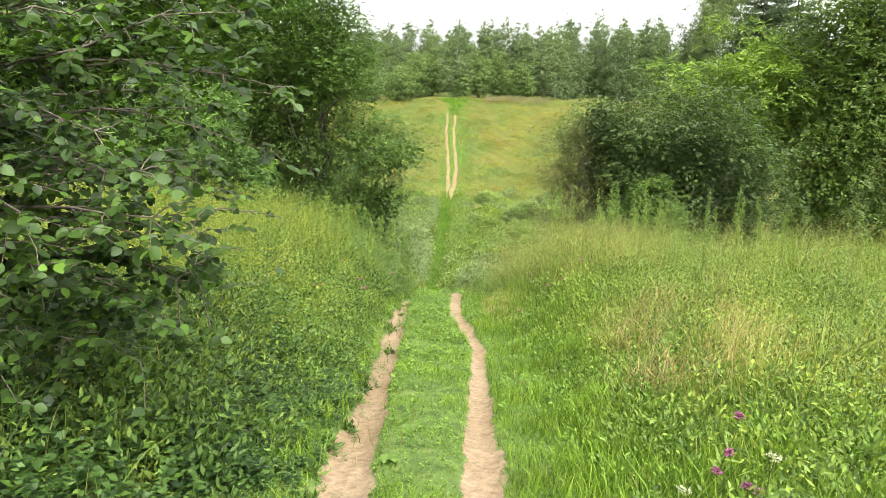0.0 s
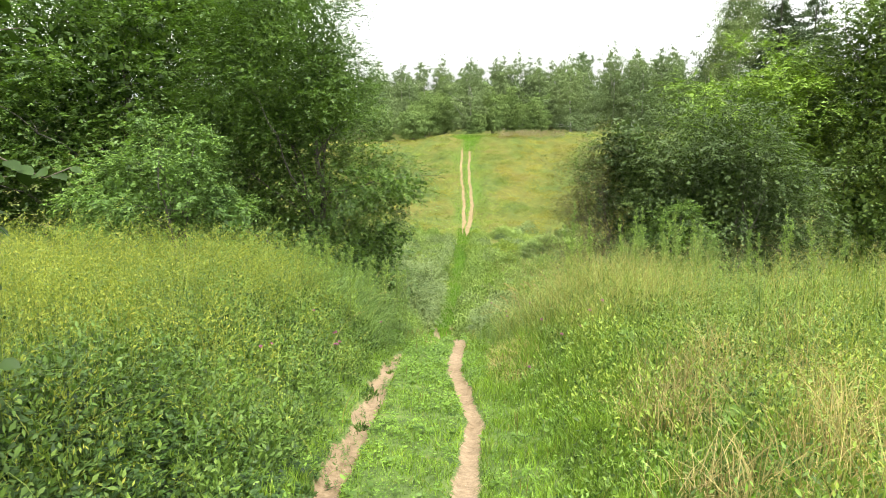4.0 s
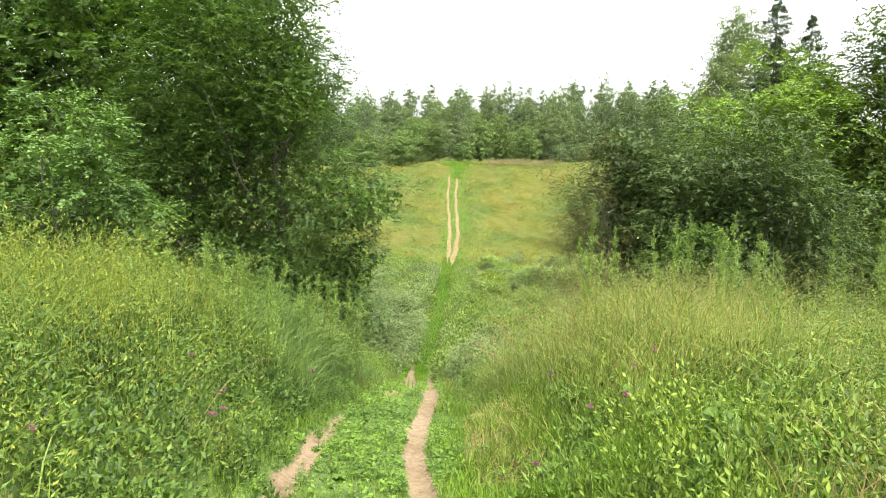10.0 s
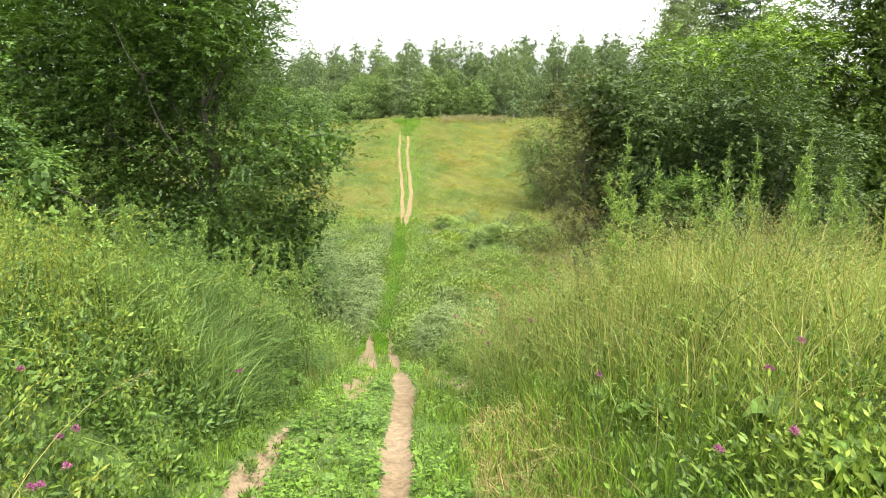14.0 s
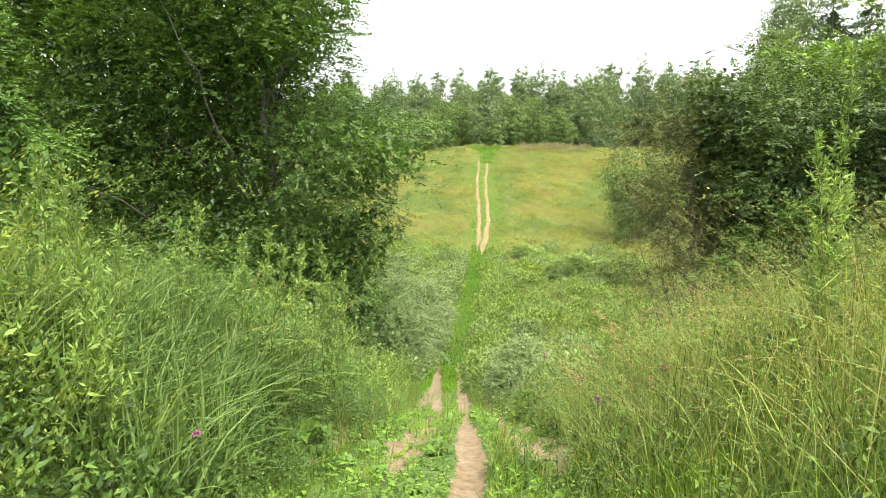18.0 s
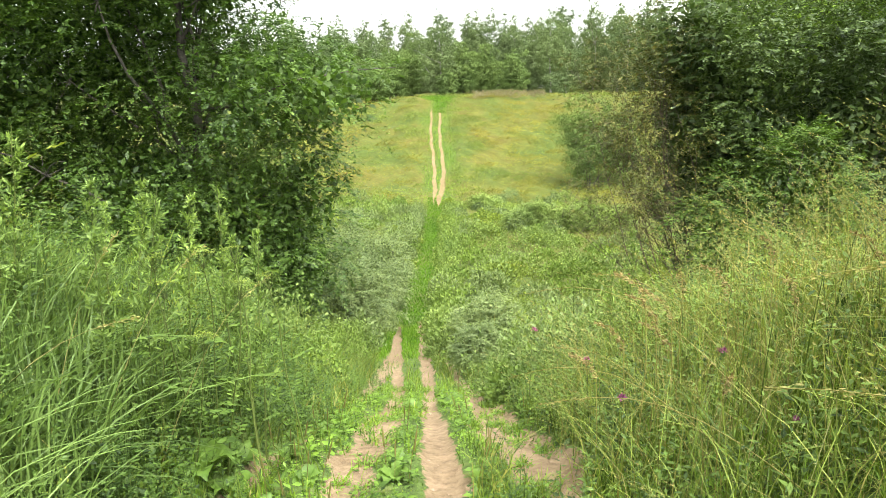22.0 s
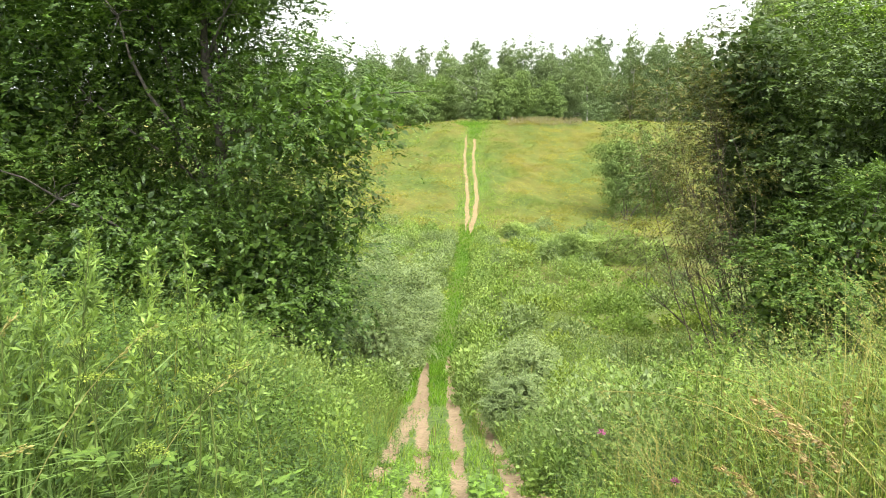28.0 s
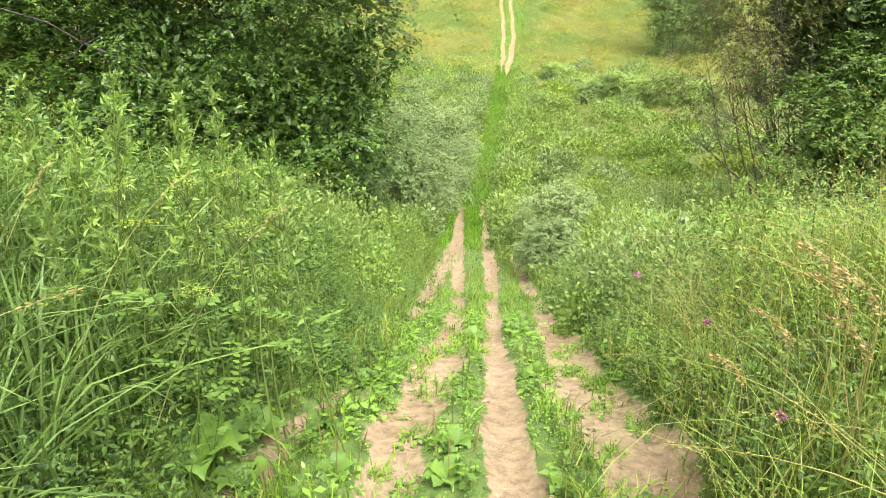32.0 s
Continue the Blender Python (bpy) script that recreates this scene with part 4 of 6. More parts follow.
def grass(name, label, x, y, h, w, material, seed, bend=0.5, plain=False):
    rng = np.random.default_rng(seed)
    v, q, t = (plain_blades if plain else blade_arrays)(roots(x, y), h, w, rng, bend)
    return tagged(new(name, raw_mesh(name, v, [q, t], material)), label, "grass", kind="stuff")


def side_of(x, y):
    return x - mid_x(y)


def drift(x, y, a, b, s):
    """Patchy growth, 0 to 1."""
    return np.clip(0.5 + 0.9 * np.sin(x * a + 1.7 * np.sin(y * b + s)) * np.sin(y * b * 1.3 + 1.2 * np.sin(x * a * 0.7) + s), 0, 1)


def herbs(name, label, x, y, h, material, seed, per=16, size=0.06, slim=0.4, top=0.3, droop=0.2, cat="herb", spread=0.0):
    """Leafy upright stems: leaves set round each stem, smaller toward the tip."""
    rng = np.random.default_rng(seed)
    n = len(x)
    foot = roots(x, y)
    lean = rng.normal(0, 0.13, (n, 2)) * h[:, None]
    tip = foot + np.concatenate([lean, h[:, None]], 1)
    t = np.tile(np.linspace(top, 1, per), (n, 1)) + rng.normal(0, 0.02, (n, per))
    t = np.clip(t, 0, 1)
    p = foot[:, None] + (tip - foot)[:, None] * t[..., None]
    p = p + rng.normal(0, 1, (n, per, 3)) * spread * np.array([1, 1, 0.5])
    a = rng.uniform(0, 6.28, (n, 1)) + np.arange(per) * 2.4 + rng.normal(0, 0.3, (n, per))
    ax = np.stack([np.cos(a), np.sin(a), 0.35 - droop + rng.normal(0, 0.3, (n, per))], -1)
    L = size * rng.uniform(0.6, 1.2, (n, per)) * (1.15 - 0.7 * t ** 2) * (h[:, None] / h.mean()) ** 0.3
    nor = rng.normal(0, 0.25, (n, per, 3)) + np.array([0, 0, 1.0])
    v, f = chip_arrays(p.reshape(-1, 3), ax.reshape(-1, 3), nor.reshape(-1, 3), L.ravel(), L.ravel() * slim)
    s = rng.uniform(0, 6.28, n)
    side = np.stack([np.cos(s), np.sin(s), 0 * s], -1) * 0.0025
    sv = np.stack([foot - side, foot + side, tip], 1).reshape(-1, 3)
    st = np.arange(n)[:, None] * 3 + np.array([[0, 1, 2]]) + len(v)
    return tagged(new(name, raw_mesh(name, np.concatenate([v, sv]), [np.concatenate([f, st])], material)), label, cat, kind="stuff")


def seed_stalks(name, label, x, y, h, material, seed, grains=12, head=0.22, size=0.02, lean=0.25, loose=0.014):
    """Thin grass stalks that carry seed heads."""
    rng = np.random.default_rng(seed)
    n = len(x)
    foot = roots(x, y)
    ln = rng.normal(0, lean, (n, 2)) * h[:, None]
    ln[:, 0] = off_track(foot, ln[:, 0])
    mid = foot + np.concatenate([ln * 0.25, 0.6 * h[:, None]], 1)
    tip = foot + np.concatenate([ln, h[:, None]], 1)
    s = rng.uniform(0, 6.28, n)
    side = np.stack([np.cos(s), np.sin(s), 0 * s], -1) * 0.0014
    sv = np.stack([foot - side, foot + side, mid + side, mid - side, tip], 1).reshape(-1, 3)
    i = np.arange(n)[:, None] * 5
    t = 1 - head * rng.uniform(0, 1, (n, grains))
    p = mid[:, None] + (tip - mid)[:, None] * ((t[..., None] - 0.6) / 0.4)
    wide = loose * np.sin(np.clip((1 - t) / head, 0, 1) * 2.6)[..., None] * np.array([1, 1, 0.3])
    p = p + rng.normal(0, 1, (n, grains, 3)) * wide
    ax = (tip - mid)[:, None] * 0.8 + rng.normal(0, 0.35, (n, grains, 3)) * h[:, None, None] * 0.4
    L = size * rng.uniform(0.7, 1.3, (n, grains))
    v, f = chip_arrays(p.reshape(-1, 3), ax.reshape(-1, 3), rng.normal(0, 1, (n * grains, 3)), L.ravel(), L.ravel() * 0.35)
    return tagged(new(name, raw_mesh(name, np.concatenate([sv, v]), [i + np.array([[0, 1, 2, 3]]), np.concatenate([i + np.array([[3, 2, 4]]), f + len(sv)])], material)), label, "grass", kind="stuff")


def clumps(name, label, x, y, r, h, per, size, material, seed, slim=0.45, cat="herb", deep=0.5):
    """Domed clumps of small leaves that stand side by side."""
    rng = np.random.default_rng(seed)
    n = len(x)
    d = unit(rng.normal(0, 1, (n, per, 3)))
    d[..., 2] = np.abs(d[..., 2])
    lobe = 1 + 0.2 * np.sin(5 * np.arctan2(d[..., 1], d[..., 0]) + 3 * d[..., 2] + rng.uniform(0, 6.28, (n, 1)))
    reach = rng.uniform(deep, 1.08, (n, per)) ** 0.6 * lobe
    p = roots(x, y, 0.05)[:, None] + d * reach[..., None] * np.stack([r, r, h], -1)[:, None]
    ax = d * 0.6 + rng.normal(0, 0.55, (n, per, 3)) + np.array([0, 0, 0.35])
    nor = d * 1.2 + rng.normal(0, 0.25, (n, per, 3)) + np.array([0, 0, 0.45])
    L = size * rng.uniform(0.6, 1.4, n * per)
    v, f = chip_arrays(p.reshape(-1, 3), ax.reshape(-1, 3), nor.reshape(-1, 3), L, L * slim)
    return tagged(new(name, raw_mesh(name, v, [f], material)), label, cat, kind="stuff")


def strip(x, y):
    """Nearness to the ruts on the far hillside, where the grass stays green."""
    d = np.abs(side_of(x, y) - 0.5)
    return np.clip(1.6 - d / 1.6 + 0.8 * (drift(x, y, 0.5, 0.25, 2.2) - 0.5), 0, 1)


rg = np.random.default_rng(21)
# short bright growth on the track and the mown-looking strip beside it
x, y = sown(-1.5, 2.6, 1.0, 14.6, 110000, rg, lambda x, y: (bare(x, y) < 0.35) * np.interp(y, [1, 4, 14], [1, 1, 0.6]) * np.interp(side_of(x, y), [-1.2, -0.8, 1.9, 2.6], [0, 1, 1, 0.2]))
off = side_of(x, y)
grass("track_grass", "short bright green grass along the track", x, y, (0.05 + 0.1 * np.clip(np.abs(off) - 0.35, 0, 1.2)) * (0.55 + 0.8 * drift(x, y, 3.3, 2.4, 1.2)) * rg.uniform(0.5, 1.7, len(x)), rg.uniform(0.004, 0.009, len(x)), M_PATH_GRASS, 1, 0.8, True)
x, y = sown(-1.8, 2.4, 14.3, 34, 40000, rg, lambda x, y: np.where(bare(x, y) < 0.3, 1, 0.3 * (drift(x, y, 5.0, 4.1, 1.9) > 0.86) * (np.abs(x - 0.2) > 0.22)) * np.interp(np.abs(side_of(x, y)), [0, 0.62, 0.8], [1, 1, 0]) * (0.15 + drift(x, y, 3.1, 2.2, 0.6)) * np.interp(y, [14, 17], [0.45, 1]))
grass("slope_track_grass", "tufts of green grass between the sandy ruts", x, y, 0.1 * rg.uniform(0.4, 1.7, len(x)), rg.uniform(0.005, 0.011, len(x)), M_PATH_GRASS, 6, 1.1)
# leafy undergrowth below the hazel, whose shade is put into the dark leaf colour
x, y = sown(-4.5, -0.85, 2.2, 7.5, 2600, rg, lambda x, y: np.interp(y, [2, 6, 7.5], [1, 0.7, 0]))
herbs("bramble_undergrowth", "bramble and ground elder leaves, coloured dark for the shade under the hazel", x, y, np.interp(-side_of(x, y), [0.7, 1.2, 2], [0.12, 0.3, 0.42]) * rg.uniform(0.5, 1.3, len(x)), M_SHADE_BRAMBLE, 40, 15, 0.085, 0.62, 0.2, 0.3)
# clover, plantain and other small leaves
x, y = sown(-1.3, 2.4, 1.0, 20, 17000, rg, lambda x, y: (bare(x, y) < 0.45) * (0.25 + drift(x, y, 2.1, 1.3, 0.4)) * np.interp(side_of(x, y), [-1.2, -0.7, 1.4, 2.2], [0.3, 1, 1, 0.3]))
herbs("clover_mat", "low clover and plantain leaves among the track grass", x, y, rg.uniform(0.03, 0.10, len(x)), M_CLOVER, 7, 7, 0.024, 0.75, 0.2, 0.3)
x, y = sown(-1.05, 1.5, 4.5, 18, 5200, rg, lambda x, y: (bare(x, y) < 0.3) * np.interp(np.abs(side_of(x, y)), [0, 0.9, 1.5], [1, 1, 0.3]) * np.interp(y, [4.5, 8, 12], [0.2, 0.5, 1]) * (0.1 + 0.9 * drift(x, y, 2.7, 2.0, 2.4)))
herbs("track_weeds", "low broad-leaved weeds growing between the ruts", x, y, rg.uniform(0.05, 0.2, len(x)), M_CLOVER, 41, 9, 0.06, 0.5, 0.1, 0.3)
# tall meadow on the banks: tussocks, arching blades, uneven tops
def tussock(x, y):
    return 0.55 + 0.75 * drift(x, y, 2.3, 1.9, 0.8) * drift(x, y, 0.9, 0.7, 2.0) + 0.15 * np.sin(x * 5 + y * 3) * np.sin(y * 6 - x)


def bank_height(x, y):
    off = side_of(x, y)
    low = np.interp(y, [12.5, 15], [0, 0.3])
    off = off + np.sign(off) * low
    left = np.interp(-off, [0.6, 1.0, 1.7, 3, 8], [0.12, 0.32, 0.62, 0.8, 0.85])
    right = np.interp(off, [1.2, 1.9, 2.6, 3.6, 8], [0.08, 0.2, 0.55, 0.78, 0.85])
    left = left * np.interp(y, [4, 7.5, 10.5, 12.5, 14, 16], [1.0, 1.35, 1.4, 1.2, 1.1, 1.0])
    early = np.interp(y, [9, 13.5], [0, 1])
    right2 = np.interp(off, [0.8, 1.2, 1.7, 2.4, 8], [0.14, 0.4, 0.7, 0.85, 0.85])
    return np.where(off < 0, left, right * (1 - early) + right2 * early)


for xa, xb, sd, n in ((-8, -0.6, 2, 26000), (0.9, 10, 3, 28000)):
    x, y = sown(xa, xb, 1.0, 24, n, rg, lambda x, y: np.interp(np.abs(side_of(x, y)), [0.6, 1.0, 4, 9], [0.5, 1, 0.75, 0.45]) * (0.35 + 0.65 * tussock(x, y)) * np.where(side_of(x, y) > 0, 1 - 0.75 * np.interp(side_of(x, y), [1.5, 2.3], [1, 0]) * np.interp(y, [9, 13.5], [1, 0]), 1))
    front = np.interp(-side_of(x, y), [1.3, 2.6], [0.25, 1]) > rg.random(len(x))
    x, y = x[front | (x > 0)], y[front | (x > 0)]
    hh = bank_height(x, y) * tussock(x, y) * rg.uniform(0.5, 1.25, len(x))
    grass("meadow_grass", "tall arching meadow grass on the bank", x, y, hh, rg.uniform(0.004, 0.010, len(x)), M_TALL_GRASS, sd, 1.3)
def tall_right(x, y):
    edge = np.interp(y, [10, 12.5, 13.8], [1.9, 1.6, 1.05])
    return np.clip((side_of(x, y) - edge) / 0.25, 0, 1)


# broad arching grass by the end of the way
x, y = sown(-2.4, -1.2, 12.6, 15.5, 2600, rg, lambda x, y: np.clip((-x - np.interp(y, [13, 14.2, 15.5], [1.15, 1.35, 1.2])) / 0.15, 0, 1))
grass("broad_grass", "broad blue-green arching grass blades on the verge", x, y, rg.uniform(0.45, 0.8, len(x)), rg.uniform(0.009, 0.016, len(x)), M_BROAD_GRASS, 30, 0.9)
x, y = sown(0.75, 3.2, 10.2, 16.5, 7000, rg, tall_right)
grass("broad_grass", "long bright arching grass leaning over the verge", x, y, rg.uniform(0.4, 0.85, len(x)), rg.uniform(0.003, 0.0055, len(x)), M_LIGHT_GRASS, 31, 1.5)
# dead flattened straw
x, y = sown(0.5, 1.7, 9.5, 13.2, 8000, rg, lambda x, y: np.interp(np.hypot((x - 1.0) / 0.4, (y - 11.6) / 1.5), [0.6, 1.1], [1, 0]))
grass("flattened_straw", "flattened dead straw beside the rut", x, y, rg.uniform(0.1, 0.24, len(x)), rg.uniform(0.005, 0.009, len(x)), M_DRY, 32, 2.6)
x, y = sown(1.6, 4.2, 4.5, 9, 2400, rg, lambda x, y: drift(x, y, 1.4, 1.1, 2.6) ** 2)
grass("dry_grass", "bleached dry grass in the meadow", x, y, rg.uniform(0.25, 0.6, len(x)), rg.uniform(0.003, 0.006, len(x)), M_DRY, 33, 1.1)
# seeding grasses
x, y = sown(1.5, 10, 1.2, 22, 4200, rg, lambda x, y: np.interp(side_of(x, y), [1.2, 2.4, 4, 9], [0.03, 0.25, 0.7, 1]) * drift(x, y, 0.8, 0.6, 2) ** 0.7)
seed_stalks("seeding_grass", "thin straw-coloured grass stalks with loose seed heads", x, y, (0.25 + bank_height(x, y)) * rg.uniform(0.6, 1.15, len(x)), M_STRAW, 8, 12, 0.25, 0.016, 0.35)
x, y = sown(-8, -1.0, 3, 22, 2600, rg, lambda x, y: np.interp(-side_of(x, y), [1.5, 2.4], [0.1, 0.8]))
seed_stalks("seeding_grass", "thin green-yellow grass stalks with seed heads", x, y, (0.25 + bank_height(x, y)) * rg.uniform(0.6, 1.15, len(x)), M_YELLOW_HERB, 9, 12, 0.25, 0.016, 0.35)
x, y = sown(0.9, 3.4, 10.2, 16.5, 2600, rg, tall_right)
seed_stalks("seeding_grass", "bent straw-yellow grass stalks leaning over the verge", x, y, (0.25 + bank_height(x, y)) * rg.uniform(0.5, 0.95, len(x)), M_STRAW, 36, 22, 0.2, 0.011, 0.6, 0.008)
x, y = sown(-2.0, 1.3, 13.2, 25, 26000, rg, lambda x, y: (bare(x, y) < 0.3) * np.interp(np.abs(side_of(x, y)), [0.5, 0.62, 1.4, 1.7], [0, 1, 1, 0]))
grass("verge_turf", "uneven green turf along the foot of the banks", x, y, rg.uniform(0.08, 0.3, len(x)) * (0.5 + drift(x, y, 2.0, 1.6, 0.4)), rg.uniform(0.004, 0.009, len(x)), M_TALL_GRASS, 37, 0.9, True)
x, y = sown(-2.0, 1.5, 13.5, 26, 5200, rg, lambda x, y: (bare(x, y) < 0.25) * np.interp(np.abs(side_of(x, y)), [0.55, 0.75, 1.5, 1.8], [0, 1, 1, 0]))
herbs("verge_herbs", "leafy nettles and mugwort at the foot of the bank", x, y, rg.uniform(0.12, 0.5, len(x)) * np.interp(np.abs(side_of(x, y)), [0.6, 1.3], [0.5, 1.2]), M_VERGE, 38, 16, 0.045, 0.42, 0.12, 0.2)
# frothy yellow-green bedstraw on the left bank, thinner on the right
x, y = sown(-8, -1.1, 3.5, 14.5, 6500, rg, lambda x, y: np.interp(-side_of(x, y), [1.5, 2.4], [0.05, 1]) * np.interp(y, [3.5, 6.5], [0.3, 1]) * (0.15 + 0.85 * drift(x, y, 0.9, 0.7, 0.3)))
herbs("bedstraw", "frothy yellow-green bedstraw over the bank", x, y, bank_height(x, y) * rg.uniform(0.7, 1.25, len(x)), M_YELLOW_HERB, 10, 28, 0.034, 0.26, 0.35, -0.1, spread=0.09)
x, y = sown(-7, -1.25, 5, 13.2, 2600, rg, lambda x, y: np.interp(-side_of(x, y), [1.2, 2.0], [0.15, 1]) * (0.3 + 0.7 * drift(x, y, 0.9, 0.7, 0.3)))
seed_stalks("bolting_bedstraw", "yellow-green bedstraw stems with open feathery tops", x, y, bank_height(x, y) * rg.uniform(0.75, 1.3, len(x)), M_YELLOW_HERB, 44, 34, 0.36, 0.03, 0.45, 0.05)
x, y = sown(2.2, 10, 3, 18, 3000, rg, lambda x, y: drift(x, y, 0.9, 0.8, 1.1))
herbs("bedstraw", "straw-yellow bedstraw among the meadow grass", x, y, bank_height(x, y) * rg.uniform(0.7, 1.2, len(x)), M_YELLOW_HERB, 11, 24, 0.032, 0.26, 0.4, -0.1, spread=0.085)
# leafy green herbs along the verge and through the meadow
x, y = sown(-8, -0.7, 0.8, 24, 15000, rg, lambda x, y: np.interp(-side_of(x, y), [0.65, 0.9, 2.0, 6], [0.6, 1, 0.9, 0.5]) * (0.25 + 0.75 * drift(x, y, 1.3, 1.1, 1.5)))
herbs("verge_herbs", "dense leafy green herbs on the verge", x, y, bank_height(x, y) * rg.uniform(0.5, 1.15, len(x)), M_VERGE, 12, 14, 0.062, 0.36, 0.12, 0.2)
x, y = sown(0.9, 10, 3, 24, 13000, rg, lambda x, y: np.interp(side_of(x, y), [1.0, 2.0, 6], [0.3, 0.9, 0.6]) * np.interp(y, [3, 8, 12], [0.3, 0.6, 1]) * (0.25 + 0.75 * drift(x, y, 1.1, 1.2, 0.2)))
herbs("verge_herbs", "leafy green herbs among the meadow grass", x, y, bank_height(x, y) * rg.uniform(0.5, 1.15, len(x)), M_HERB, 13, 14, 0.06, 0.34, 0.12, 0.2)
# domed clumps that give the banks their billows
for xa, xb, n, top, size, material, seed, label in ((-7, -0.75, 560, 0.62, 0.055, M_VERGE, 70, "dark leafy vetch and mugwort clumps on the bank"),
                                                    (-7, -1.3, 520, 1.05, 0.034, M_YELLOW_HERB, 71, "billowing yellow-green bedstraw clumps on the bank"),
                                                    (-7, -0.8, 520, 0.8, 0.05, M_HERB, 72, "fresh green herb clumps on the bank"),
                                                    (1.6, 9, 520, 0.85, 0.055, M_HERB, 73, "green leafy herb clumps in the meadow"),
                                                    (1.9, 9, 300, 0.95, 0.034, M_YELLOW_HERB, 74, "straw-green bedstraw clumps in the meadow"),
                                                    (1.4, 9, 180, 0.7, 0.045, M_VERGE, 75, "dark vetch clumps low in the meadow")):
    x, y = sown(xa, xb, 2.5, 19, n * 2, rg, lambda x, y: 0.25 + 0.75 * drift(x + seed, y, 0.8, 0.7, seed) ** 2)
    h = bank_height(x, y) * tussock(x, y) * rg.uniform(0.6, 1.0, len(x)) * top
    h = np.where(x > 0, h * np.interp(y, [3, 9], [0.7, 1]), h)
    clumps("bank_clumps", label, x, y, np.clip(h * rg.uniform(0.4, 0.65, len(x)), 0.08, np.maximum(np.abs(side_of(x, y)) - 0.62, 0.08)), h, 160, size, material, seed, 0.32)
# leafy forbs low on the verges
for xa, xb, ya, yb, n, h0, h1, size, material, seed, label in ((-2.9, -1.2, 3.2, 13.5, 240, 0.25, 0.62, 0.055, M_VERGE, 76, "leafy dark green forbs on the verge"),
                                                               (-2.9, -1.2, 3.2, 13.5, 170, 0.2, 0.5, 0.05, M_HERB, 77, "fresh green forbs on the verge"),
                                                               (0.95, 4.5, 2.2, 10.5, 190, 0.1, 0.32, 0.04, M_CLOVER, 78, "clover and vetch cushions beside the rut"),
                                                               (1.2, 5.5, 2.2, 11, 200, 0.18, 0.45, 0.045, M_HERB, 79, "green forbs among the meadow grass"),
                                                               (1.5, 6.5, 2.5, 11, 110, 0.3, 0.6, 0.04, M_LUSH, 80, "yellow-green forbs among the meadow grass")):
    x, y = sown(xa, xb, ya, yb, n * 2, rg, lambda x, y: 0.2 + 0.8 * drift(x + seed, y, 1.1, 0.9, seed * 0.3))
    h = rg.uniform(h0, h1, len(x)) * np.interp(np.abs(side_of(x, y)), [0.7, 1.8], [0.55, 1])
    clumps("verge_forbs", label, x, y, np.clip(h * rg.uniform(0.6, 0.95, len(x)), 0.06, np.maximum(np.abs(side_of(x, y)) - 0.86, 0.06)), h, 170, size, material, seed, 0.42)
# bleached tufts
cx, cy = np.array([1.95, 2.3, 2.7, 3.1, 1.8, 3.4, 2.6, 3.8]), np.array([7.0, 7.5, 8.0, 6.6, 5.4, 7.6, 5.8, 9.0])
k = rg.integers(0, 8, 1500)
grass("dry_grass", "pale bleached grass tufts in the meadow", cx[k] + rg.normal(0, 0.16, 1500), cy[k] + rg.normal(0, 0.22, 1500), rg.uniform(0.2, 0.62, 1500), rg.uniform(0.004, 0.007, 1500), M_DRY, 34, 1.3)
# valley and far hillside
x, y = sown(-12, 14, 19, 40, 4000, rg, lambda x, y: np.interp(np.abs(side_of(x, y)), [0.55, 0.9], [0, 1]))
grass("valley_grass", "lush green grass on the valley floor", x, y, rg.uniform(0.2, 0.55, len(x)) * (0.5 + drift(x, y, 1.1, 0.8, 0.5)) * np.interp(np.abs(side_of(x, y)), [0.5, 2], [0.4, 1]), np.interp(y, [19, 60], [0.007, 0.026]) * rg.uniform(0.7, 1.4, len(x)), M_VALLEY_GRASS, 4, 0.6, True)
x, y = sown(-8, 9, 17, 31, 9000, rg, lambda x, y: np.interp(np.abs(side_of(x, y)), [0.65, 1.0], [0, 1]) * (0.15 + 0.85 * drift(x, y, 1.6, 1.2, 0.9) * drift(x, y, 0.6, 0.5, 0.2)) * np.interp(y, [15, 24, 40, 58], [0.7, 1, 0.6, 0.3]))
herbs("valley_herbs", "pale grey-green nettles and herbs on the valley floor", x, y, rg.uniform(0.35, 0.9, len(x)) * (0.6 + 0.6 * drift(x, y, 1.9, 1.5, 2.9)), M_NETTLE, 14, 13, 0.045, 0.42, 0.2, 0.2)
x, y = sown(-2.2, 1.1, 24, 68, 44000, rg, lambda x, y: (np.abs(side_of(x, y) + 0.08) < 0.62) * (bare(x, y) < 0.4))
grass("valley_track_grass", "bright short grass where the track crosses the valley", x, y, rg.uniform(0.05, 0.16, len(x)), rg.uniform(0.014, 0.03, len(x)), M_STRIP, 15, 0.9, True)
x, y = sown(-5, 6, 92, 99, 11000, rg, lambda x, y: np.clip(1.6 - np.abs(x - 0.1 + 0.5 * wave(x, y)) / np.interp(y, [92, 95, 98, 99], [0.6, 0.9, 2.0, 2.2]), 0, 1))
grass("crest_grass", "bright mown-looking grass where the ruts meet the crest", x, y, rg.uniform(0.06, 0.16, len(x)), rg.uniform(0.04, 0.09, len(x)), M_STRIP, 19, 0.9, True)
x, y = sown(-3.4, 3.4, 64, 100, 12000, rg, lambda x, y: (bare(x, y) < 0.3) * 0.8 * strip(x, y) ** 2)
grass("hillside_track_grass", "green grass beside the ruts on the far hillside", x, y, rg.uniform(0.08, 0.25, len(x)), rg.uniform(0.03, 0.06, len(x)), M_PATH_GRASS, 16, 0.6, True)
x, y = sown(4.0, 13, 95, 97.5, 600, rg)
seed_stalks("fireweed_band", "faded pink flower band along the crest", x, y, rg.uniform(0.5, 0.9, len(x)), M_FIREWEED, 18, 8, 0.4, 0.14, 0.1, 0.06)


